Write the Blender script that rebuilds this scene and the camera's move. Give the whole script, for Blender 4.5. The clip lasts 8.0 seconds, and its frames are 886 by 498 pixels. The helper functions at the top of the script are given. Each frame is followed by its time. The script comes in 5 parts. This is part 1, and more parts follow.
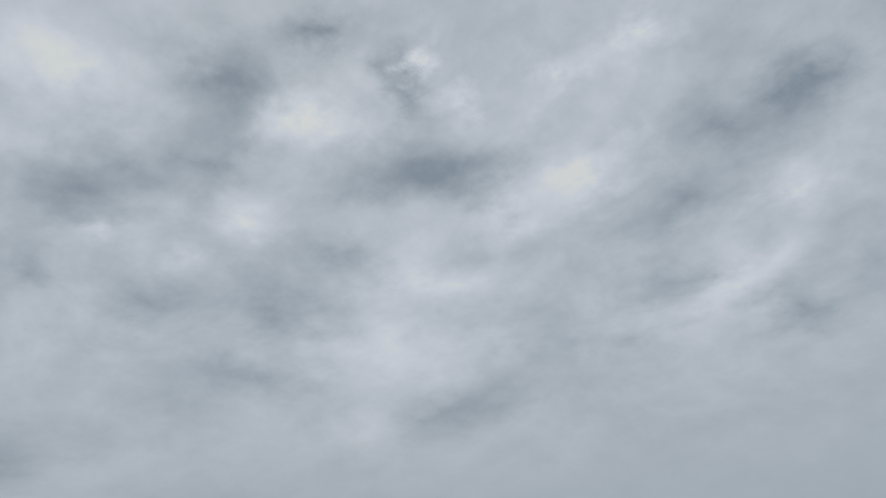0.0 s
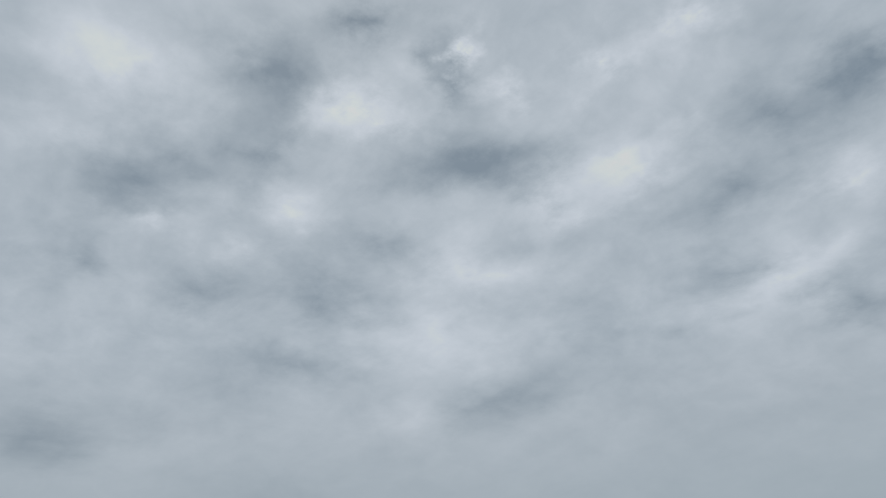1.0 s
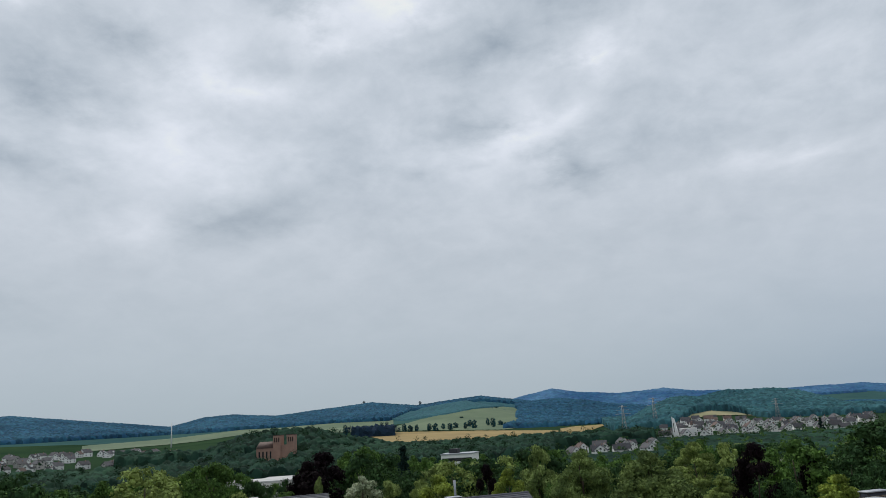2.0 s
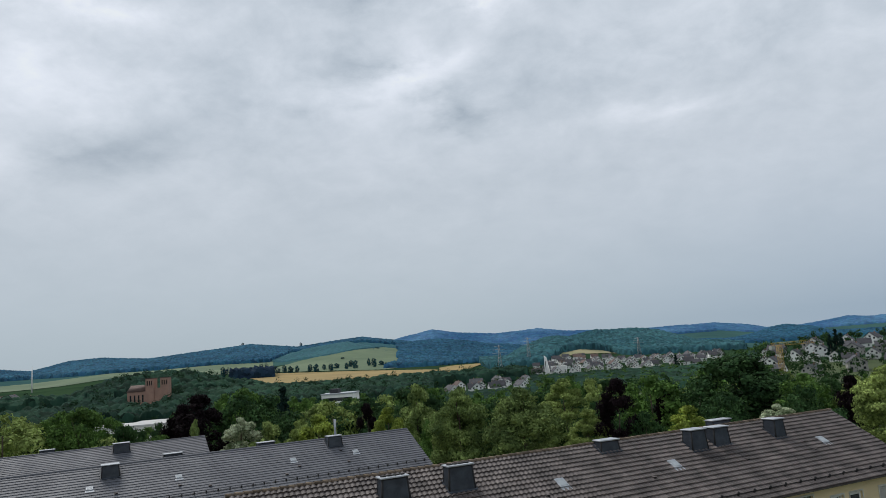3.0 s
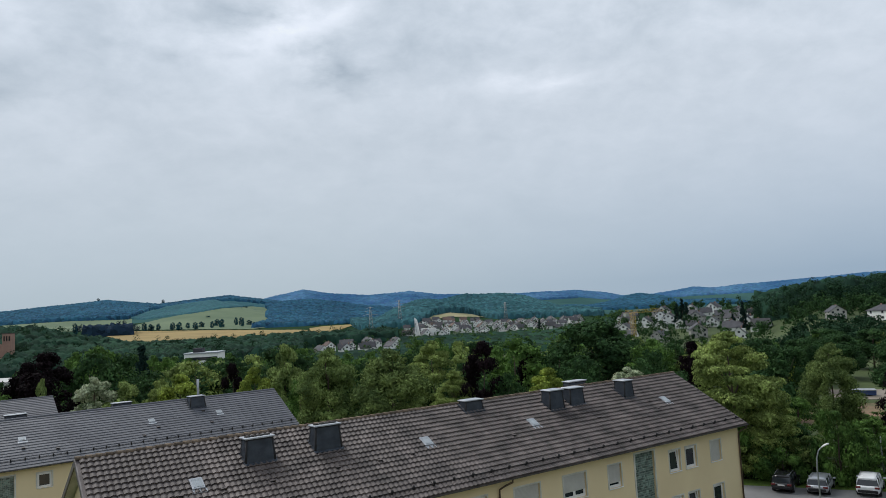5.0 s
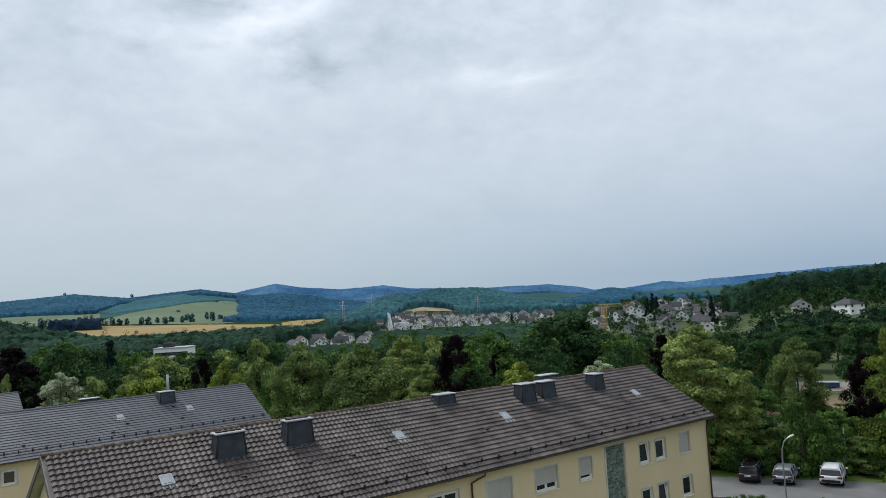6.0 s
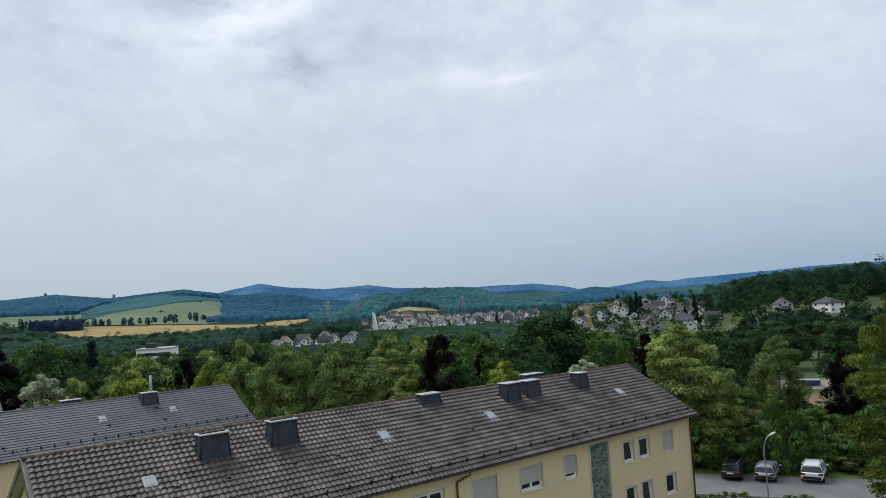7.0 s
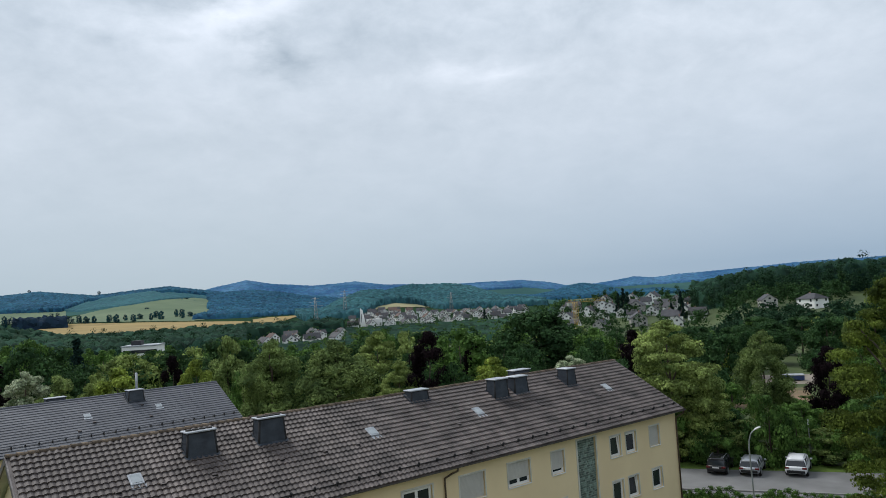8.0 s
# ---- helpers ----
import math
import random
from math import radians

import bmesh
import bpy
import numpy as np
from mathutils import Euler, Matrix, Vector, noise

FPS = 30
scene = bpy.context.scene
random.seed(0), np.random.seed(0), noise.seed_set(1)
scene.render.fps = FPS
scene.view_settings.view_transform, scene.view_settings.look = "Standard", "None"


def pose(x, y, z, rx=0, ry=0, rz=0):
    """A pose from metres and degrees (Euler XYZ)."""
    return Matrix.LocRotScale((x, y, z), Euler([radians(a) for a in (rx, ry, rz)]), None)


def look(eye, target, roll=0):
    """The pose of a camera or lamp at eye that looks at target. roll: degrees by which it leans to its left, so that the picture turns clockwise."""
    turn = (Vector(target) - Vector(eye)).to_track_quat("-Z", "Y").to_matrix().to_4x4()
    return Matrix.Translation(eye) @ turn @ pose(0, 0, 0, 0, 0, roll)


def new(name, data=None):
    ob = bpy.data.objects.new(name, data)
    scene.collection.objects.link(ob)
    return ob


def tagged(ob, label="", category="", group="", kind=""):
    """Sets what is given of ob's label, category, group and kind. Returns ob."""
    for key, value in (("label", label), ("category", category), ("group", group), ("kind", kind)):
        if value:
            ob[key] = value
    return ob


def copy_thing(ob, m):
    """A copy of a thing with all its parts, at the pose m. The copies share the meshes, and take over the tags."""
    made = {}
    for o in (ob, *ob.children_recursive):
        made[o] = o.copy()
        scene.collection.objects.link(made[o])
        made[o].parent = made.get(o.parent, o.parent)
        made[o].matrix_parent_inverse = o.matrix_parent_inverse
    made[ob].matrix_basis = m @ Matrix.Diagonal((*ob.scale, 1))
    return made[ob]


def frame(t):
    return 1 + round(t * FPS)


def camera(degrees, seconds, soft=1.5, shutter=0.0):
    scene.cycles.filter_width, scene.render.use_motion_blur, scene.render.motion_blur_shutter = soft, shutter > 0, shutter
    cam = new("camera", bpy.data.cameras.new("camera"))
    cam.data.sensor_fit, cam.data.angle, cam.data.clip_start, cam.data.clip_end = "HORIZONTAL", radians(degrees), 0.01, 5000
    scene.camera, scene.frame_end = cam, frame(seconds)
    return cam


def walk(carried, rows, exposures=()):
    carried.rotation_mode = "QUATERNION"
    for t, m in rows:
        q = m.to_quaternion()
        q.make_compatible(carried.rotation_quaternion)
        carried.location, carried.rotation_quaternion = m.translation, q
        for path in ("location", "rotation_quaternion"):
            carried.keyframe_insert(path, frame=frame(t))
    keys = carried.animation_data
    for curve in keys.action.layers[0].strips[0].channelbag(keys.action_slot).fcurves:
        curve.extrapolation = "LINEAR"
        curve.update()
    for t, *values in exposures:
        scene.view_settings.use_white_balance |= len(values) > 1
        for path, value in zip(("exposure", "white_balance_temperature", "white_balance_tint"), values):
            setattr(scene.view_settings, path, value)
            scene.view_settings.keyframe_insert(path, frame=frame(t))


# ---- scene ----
# ---- camera: a handheld phone at a third-floor window, tilting down from the clouds ----
EYE = (0.04, 0.03, 16.0)


def aim(az, el, roll, shift=(0.0, 0.0, 0.0)):
    a, e = radians(az), radians(el)
    eye = Vector(EYE) + Vector(shift)
    return look(eye, eye + Vector((math.sin(a) * math.cos(e), math.cos(a) * math.cos(e), math.sin(e))), -roll)


cam = camera(63.4, 8.0, soft=0.5)
walk(cam, [
    (0.0, aim(-39.39, 29.32, 6.06)),
    (0.2, aim(-42.44, 30.64, 5.98)),
    (0.3, aim(-43.24, 30.89, 6.08)),
    (0.5, aim(-44.19, 31.55, 6.30)),
    (0.7, aim(-44.35, 31.40, 6.50)),
    (0.8, aim(-44.37, 31.12, 6.19)),
    (1.0, aim(-43.51, 28.84, 3.92)),
    (1.2, aim(-40.63, 25.64, 3.23)),
    (1.3, aim(-38.85, 23.53, 2.13)),
    (1.5, aim(-34.37, 20.07, 2.24)),
    (1.7, aim(-29.46, 16.69, 2.44)),
    (1.8, aim(-27.12, 15.51, 3.05)),
    (2.0, aim(-23.20, 13.98, 3.67)),
    (2.2, aim(-19.89, 12.70, 4.10)),
    (3.3, aim(-12.24, 7.76, 4.21)),
    (3.5, aim(-10.43, 7.23, 4.18)),
    (4.0, aim(-7.32, 6.33, 3.75)),
    (4.5, aim(-5.70, 5.64, 3.34)),
    (6.0, aim(-2.17, 4.53, 3.19)),
    (6.5, aim(-1.71, 4.49, 3.24)),
    (7.0, aim(-0.97, 4.43, 3.34)),
    (7.5, aim(-0.42, 4.21, 3.38)),
    (8.0, aim(0.00, 4.08, 3.44)),
], exposures=[(0.0, -0.68, 6450, 9), (0.5, -0.68, 6350, 7), (1.0, -0.68, 6350, 7), (1.5, -0.82, 6300, 7), (1.8, -0.46, 6400, 9), (2.2, -0.25, 6450, 10), (3.3, -0.23, 6420, 9.5), (4.6, -0.18, 6370, 9.5), (6.0, -0.03, 6300, 9), (8.0, -0.03, 6300, 9)])

# ---- world and sun: an overcast sky ----
SUN_AZ, SUN_EL = -55.0, 52.0
world = bpy.data.worlds.new("world")
scene.world = world
world.use_nodes = True
wt = world.node_tree
wt.nodes.clear()


def wn(kind, **values):
    n = wt.nodes.new(kind)
    for k, v in values.items():
        n.inputs[k].default_value = v
    return n


def wmath(op, a, b=None, clamp=False):
    n = wt.nodes.new("ShaderNodeMath")
    n.operation, n.use_clamp = op, clamp
    for k, v in enumerate((a, b)):
        if v is None:
            continue
        if isinstance(v, (int, float)):
            n.inputs[k].default_value = v
        else:
            wt.links.new(v, n.inputs[k])
    return n.outputs[0]


tc = wn("ShaderNodeTexCoord")
sep = wn("ShaderNodeSeparateXYZ")
wt.links.new(tc.outputs["Generated"], sep.inputs[0])
rise = wmath("MAXIMUM", sep.outputs[2], 0.0)
flat = wmath("ADD", rise, 0.16)
comb = wn("ShaderNodeCombineXYZ")
wt.links.new(wmath("DIVIDE", sep.outputs[0], flat), comb.inputs[0])
wt.links.new(wmath("DIVIDE", sep.outputs[1], flat), comb.inputs[1])


soft_plane = wn("ShaderNodeCombineXYZ")
wider = wmath("ADD", rise, 0.42)
wt.links.new(wmath("DIVIDE", sep.outputs[0], wider), soft_plane.inputs[0])
wt.links.new(wmath("DIVIDE", sep.outputs[1], wider), soft_plane.inputs[1])


def cloud_noise(scale, detail, rough, distortion, offset):
    m = wn("ShaderNodeMapping")
    m.inputs["Location"].default_value = offset
    wt.links.new(soft_plane.outputs[0], m.inputs[0])
    n = wn("ShaderNodeTexNoise", Scale=scale, Detail=detail, Roughness=rough, Distortion=distortion)
    wt.links.new(m.outputs[0], n.inputs["Vector"])
    return n.outputs["Fac"]


# drifting edges: the layer's own coordinates, warped
warp = wn("ShaderNodeTexNoise", Scale=4.5, Detail=6.0, Roughness=0.6)
wt.links.new(comb.outputs[0], warp.inputs["Vector"])
warped = wt.nodes.new("ShaderNodeVectorMath")
warped.operation = "MULTIPLY_ADD"
wt.links.new(warp.outputs["Color"], warped.inputs[0])
warped.inputs[1].default_value = (0.34, 0.34, 0.0)
shifted = wt.nodes.new("ShaderNodeVectorMath")
shifted.operation = "SUBTRACT"
wt.links.new(comb.outputs[0], shifted.inputs[0])
shifted.inputs[1].default_value = (0.17, 0.17, 0.0)
wt.links.new(shifted.outputs[0], warped.inputs[2])
big = cloud_noise(2.2, 3.0, 0.5, 0.2, (3.1, 0.4, 0))
mid = cloud_noise(5.6, 8.0, 0.58, 0.25, (7.7, 2.2, 0))
fine = cloud_noise(15.0, 6.0, 0.6, 0.3, (1.3, 5.2, 0))
cover = wmath("ADD", wmath("MULTIPLY", big, 0.2), wmath("MULTIPLY", mid, 0.6))
cover = wmath("ADD", cover, wmath("MULTIPLY", fine, 0.28))
thin = wn("ShaderNodeMapRange")
thin.inputs["From Min"].default_value, thin.inputs["From Max"].default_value = 0.06, 0.38
thin.inputs["To Min"].default_value, thin.inputs["To Max"].default_value = 0.22, 1.0
wt.links.new(rise, thin.inputs["Value"])
cover = wmath("ADD", wmath("MULTIPLY", wmath("SUBTRACT", cover, 0.535), thin.outputs[0]), 0.5)


def cloud(x, y, turn, long, wide, amount):
    """A thinner (bright) or thicker (dark) bank in the cloud layer."""
    global cover
    m = wn("ShaderNodeMapping")
    m.vector_type = "TEXTURE"
    m.inputs["Location"].default_value, m.inputs["Rotation"].default_value, m.inputs["Scale"].default_value = (x, y, 0), (0, 0, radians(turn)), (long, wide, 1)
    wt.links.new(warped.outputs[0], m.inputs[0])
    n = wt.nodes.new("ShaderNodeTexGradient")
    n.gradient_type = "QUADRATIC_SPHERE"
    wt.links.new(m.outputs[0], n.inputs[0])
    cover = wmath("ADD", cover, wmath("MULTIPLY", n.outputs["Fac"], amount * (0.6 if amount < 0 else 0.46)))


cloud(-0.77, 0.47, 7, 0.18, 0.15, -0.90)
cloud(-0.59, 0.52, 26, 0.10, 0.10, -0.90)
cloud(-0.59, 0.67, 126, 0.17, 0.07, -0.70)
cloud(-0.71, 0.86, 50, 0.32, 0.16, -1.00)
cloud(-1.09, 0.43, 60, 0.26, 0.20, -0.70)
cloud(-0.92, 0.53, 100, 0.14, 0.12, -0.60)
cloud(-1.01, 0.91, 69, 0.20, 0.14, -0.45)
cloud(-1.26, 0.92, 59, 0.23, 0.21, -0.55)
cloud(-1.40, 0.66, 116, 0.24, 0.18, -0.50)
cloud(-1.57, 1.02, 94, 0.28, 0.27, -0.50)
cloud(-1.36, 1.67, 2, 0.44, 0.27, -0.35)
cloud(-0.40, 1.29, 35, 0.21, 0.19, -0.60)
cloud(-0.26, 1.16, 30, 0.22, 0.16, -0.65)
cloud(-0.11, 1.12, 84, 0.19, 0.13, -0.90)
cloud(-0.54, 1.52, 14, 0.27, 0.18, -0.45)
cloud(-0.82, 1.67, 20, 0.28, 0.22, -0.30)
cloud(-2.33, 0.68, 102, 0.34, 0.46, -0.80)
cloud(-0.39, 1.86, -5, 0.18, 0.26, -0.60)
cloud(-1.42, 0.39, 33, 0.16, 0.14, -0.50)
cloud(-0.90, 0.27, 103, 0.19, 0.14, 0.80)
cloud(-1.09, 0.25, 99, 0.14, 0.14, 0.50)
cloud(-0.76, 0.60, 23, 0.19, 0.08, 0.80)
cloud(-0.55, 0.68, -1, 0.05, 0.04, 0.90)
cloud(-0.55, 0.77, 2, 0.06, 0.05, 0.60)
cloud(-0.38, 0.86, 16, 0.18, 0.08, 0.90)
cloud(-0.25, 0.87, 58, 0.11, 0.07, 0.80)
cloud(-0.52, 1.06, 3, 0.20, 0.13, 0.90)
cloud(-0.69, 1.05, 24, 0.18, 0.11, 0.60)
cloud(-1.03, 0.69, 57, 0.17, 0.13, 0.80)
cloud(-1.23, 0.48, 69, 0.14, 0.08, 0.60)
cloud(-0.94, 1.12, 40, 0.28, 0.17, 0.70)
cloud(-1.23, 1.24, 32, 0.41, 0.33, 0.60)
cloud(-0.23, 1.39, 9, 0.14, 0.14, 0.70)
cloud(-0.48, 1.64, 14, 0.18, 0.16, 0.60)
cloud(-1.21, 0.68, 25, 0.12, 0.11, 0.50)
cloud(-1.65, 1.52, -20, 0.43, 0.24, 0.40)
cloud(-0.07, 1.96, -3, 0.50, 0.28, -0.12)
cloud(-0.56, 1.74, -6, 0.32, 0.24, 0.45)
cloud(0.16, 2.05, -8, 0.44, 0.15, 0.45)
cloud(-2.52, 1.64, 21, 0.42, 0.58, -0.40)
cloud(-1.38, 1.66, 1, 0.29, 0.30, -0.30)
cloud(-0.12, 1.88, 3, 0.56, 0.27, -0.10)
cloud(-0.39, 1.58, 31, 0.22, 0.15, 0.40)
ramp = wn("ShaderNodeValToRGB")
wt.links.new(cover, ramp.inputs[0])
ramp.color_ramp.elements[0].position, ramp.color_ramp.elements[0].color = 0.0, (0.27, 0.34, 0.42, 1)
ramp.color_ramp.elements[1].position, ramp.color_ramp.elements[1].color = 1.0, (1.09, 1.12, 1.22, 1)
mid_stop = ramp.color_ramp.elements.new(0.5)
mid_stop.color = (0.66, 0.73, 0.80, 1)
ramp.color_ramp.interpolation = "B_SPLINE"
low = wn("ShaderNodeValToRGB")
wt.links.new(rise, low.inputs[0])
low.color_ramp.elements[0].position, low.color_ramp.elements[0].color = 0.02, (0.42, 0.51, 0.575, 1)
low.color_ramp.elements[1].position, low.color_ramp.elements[1].color = 0.26, (0.56, 0.61, 0.66, 1)
low_east = wn("ShaderNodeValToRGB")
wt.links.new(rise, low_east.inputs[0])
low_east.color_ramp.elements[0].position, low_east.color_ramp.elements[0].color = 0.03, (0.295, 0.40, 0.52, 1)
low_east.color_ramp.elements[1].position, low_east.color_ramp.elements[1].color = 0.30, (0.66, 0.71, 0.78, 1)
east = wn("ShaderNodeMapRange")
east.inputs["From Min"].default_value, east.inputs["From Max"].default_value = -0.25, 0.42
wt.links.new(sep.outputs[0], east.inputs["Value"])
low_mix = wn("ShaderNodeMixRGB")
wt.links.new(east.outputs[0], low_mix.inputs[0])
wt.links.new(low.outputs[0], low_mix.inputs[1])
wt.links.new(low_east.outputs[0], low_mix.inputs[2])
fade = wn("ShaderNodeMapRange")
fade.inputs["From Min"].default_value, fade.inputs["From Max"].default_value = 0.03, 0.36
fade.inputs["To Min"].default_value = 0.12
wt.links.new(rise, fade.inputs["Value"])
sky_mix = wn("ShaderNodeMixRGB")
wt.links.new(fade.outputs[0], sky_mix.inputs[0])
wt.links.new(low_mix.outputs[0], sky_mix.inputs[1])
wt.links.new(ramp.outputs[0], sky_mix.inputs[2])
sky = wn("ShaderNodeTexSky")
sky.sky_type, sky.sun_disc = "NISHITA", False
sky.sun_elevation, sky.sun_rotation = radians(SUN_EL), radians(SUN_AZ)
bg_clear, bg_cloud, add = wn("ShaderNodeBackground", Strength=0.004), wn("ShaderNodeBackground", Strength=1.0), wn("ShaderNodeAddShader")
wt.links.new(sky.outputs[0], bg_clear.inputs[0])
wt.links.new(sky_mix.outputs[0], bg_cloud.inputs[0])
wt.links.new(bg_clear.outputs[0], add.inputs[0])
wt.links.new(bg_cloud.outputs[0], add.inputs[1])
wt.links.new(add.outputs[0], wn("ShaderNodeOutputWorld").inputs[0])

sun = new("sun", bpy.data.lights.new("sun", "SUN"))
sun.data.energy, sun.data.angle, sun.data.color = 2.5, radians(28), (1.0, 0.96, 0.9)
_a, _e = radians(SUN_AZ), radians(SUN_EL)
sun.matrix_world = look((math.sin(_a) * 60, math.cos(_a) * 60, 16 + math.tan(_e) * 60), (0, 0, 16))
# ---- materials ----
def material(name, col, col2=None, rough=0.8, scale=3.0, fine=40.0, bump=0.15, metal=0.0, spread=0.0, island=0.0, stretch=(1, 1, 1), spec=0.3, coord="Object", bumpd=0.02):
    """Two-tone noise at two scales with fine relief; spread varies objects, island varies joined pieces."""
    m = bpy.data.materials.new(name)
    m.use_nodes = True
    t = m.node_tree
    b = t.nodes["Principled BSDF"]
    b.inputs["Metallic"].default_value = metal
    b.inputs["Specular IOR Level"].default_value = spec
    col2 = col2 or tuple(c * 0.65 for c in col)
    co = t.nodes.new("ShaderNodeTexCoord")
    mp = t.nodes.new("ShaderNodeMapping")
    mp.inputs["Scale"].default_value = stretch
    t.links.new(co.outputs[coord], mp.inputs[0])
    n1, n2 = t.nodes.new("ShaderNodeTexNoise"), t.nodes.new("ShaderNodeTexNoise")
    n1.inputs["Scale"].default_value, n1.inputs["Detail"].default_value = scale, 5
    n2.inputs["Scale"].default_value, n2.inputs["Detail"].default_value = fine, 4
    for n in (n1, n2):
        t.links.new(mp.outputs[0], n.inputs["Vector"])
    mixn = t.nodes.new("ShaderNodeMath")
    mixn.operation = "MULTIPLY_ADD"
    t.links.new(n2.outputs[0], mixn.inputs[0])
    mixn.inputs[1].default_value = 0.45
    sub = t.nodes.new("ShaderNodeMath")
    sub.operation = "MULTIPLY_ADD"
    t.links.new(n1.outputs[0], sub.inputs[0])
    sub.inputs[1].default_value, sub.inputs[2].default_value = 1.6, -0.55
    t.links.new(sub.outputs[0], mixn.inputs[2])
    fac = mixn.outputs[0]
    r = t.nodes.new("ShaderNodeValToRGB")
    r.color_ramp.elements[0].color, r.color_ramp.elements[1].color = (*col2, 1), (*col, 1)
    r.color_ramp.elements[0].position, r.color_ramp.elements[1].position = 0.2, 0.8
    t.links.new(fac, r.inputs[0])
    out = r.outputs[0]
    for amount, kind, sock in ((spread, "ShaderNodeObjectInfo", "Random"), (island, "ShaderNodeNewGeometry", "Random Per Island")):
        if amount:
            o = t.nodes.new(kind)
            mr = t.nodes.new("ShaderNodeMapRange")
            mr.inputs["To Min"].default_value, mr.inputs["To Max"].default_value = 1 - amount, 1 + amount
            t.links.new(o.outputs[sock], mr.inputs["Value"])
            hs = t.nodes.new("ShaderNodeHueSaturation")
            t.links.new(mr.outputs[0], hs.inputs["Value"])
            t.links.new(out, hs.inputs["Color"])
            out = hs.outputs[0]
    t.links.new(out, b.inputs["Base Color"])
    rr = t.nodes.new("ShaderNodeMapRange")
    rr.inputs["To Min"].default_value, rr.inputs["To Max"].default_value = min(1, rough + 0.1), max(0.02, rough - 0.1)
    t.links.new(n1.outputs[0], rr.inputs["Value"])
    t.links.new(rr.outputs[0], b.inputs["Roughness"])
    if bump:
        bp = t.nodes.new("ShaderNodeBump")
        bp.inputs["Strength"].default_value, bp.inputs["Distance"].default_value = bump, bumpd
        t.links.new(n2.outputs[0], bp.inputs["Height"])
        t.links.new(bp.outputs[0], b.inputs["Normal"])
    return m


def leaf_material(name, col, col2, through_col=None, spread=0.15, island=0.5):
    m = material(name, col, col2, rough=0.8, scale=0.5, fine=6.0, bump=0.0, spread=spread, island=island, spec=0.06)
    t = m.node_tree
    b = t.nodes["Principled BSDF"]
    tr = t.nodes.new("ShaderNodeBsdfTranslucent")
    tr.inputs[0].default_value = (*(through_col or tuple(min(1, c * 1.5) for c in col)), 1)
    mx = t.nodes.new("ShaderNodeMixShader")
    mx.inputs[0].default_value = 0.07
    t.links.new(b.outputs[0], mx.inputs[1])
    t.links.new(tr.outputs[0], mx.inputs[2])
    t.links.new(mx.outputs[0], t.nodes["Material Output"].inputs[0])
    return m


def forest_material(name, col, col2, cell, spread=0.38):
    """A closed canopy: stands of different age at large scale, single crowns at small scale."""
    m = material(name, col, col2, rough=0.95, scale=0.0045, fine=0.12, bump=0.0, spec=0.04)
    t = m.node_tree
    b = t.nodes["Principled BSDF"]
    co = t.nodes.new("ShaderNodeTexCoord")
    vo = t.nodes.new("ShaderNodeTexVoronoi")
    vo.inputs["Scale"].default_value = 1.0 / cell
    t.links.new(co.outputs["Object"], vo.inputs["Vector"])
    sp = t.nodes.new("ShaderNodeSeparateColor")
    t.links.new(vo.outputs["Color"], sp.inputs[0])
    for k, sock in ((0, "Value"), (1, "Hue")):
        mr = t.nodes.new("ShaderNodeMapRange")
        lo, hi = (1 - spread, 1 + spread) if k == 0 else (0.49, 0.515)
        mr.inputs["To Min"].default_value, mr.inputs["To Max"].default_value = lo, hi
        t.links.new(sp.outputs[k], mr.inputs["Value"])
        if k == 0:
            hs = t.nodes.new("ShaderNodeHueSaturation")
            src = b.inputs["Base Color"].links[0].from_socket
            t.links.new(src, hs.inputs["Color"])
            t.links.new(hs.outputs[0], b.inputs["Base Color"])
        t.links.new(mr.outputs[0], hs.inputs[sock])
    return m


def glass_material(name, tint=(0.02, 0.025, 0.03)):
    m = bpy.data.materials.new(name)
    m.use_nodes = True
    b = m.node_tree.nodes["Principled BSDF"]
    b.inputs["Base Color"].default_value = (*tint, 1)
    b.inputs["Roughness"].default_value = 0.06
    b.inputs["Specular IOR Level"].default_value = 0.6
    return m


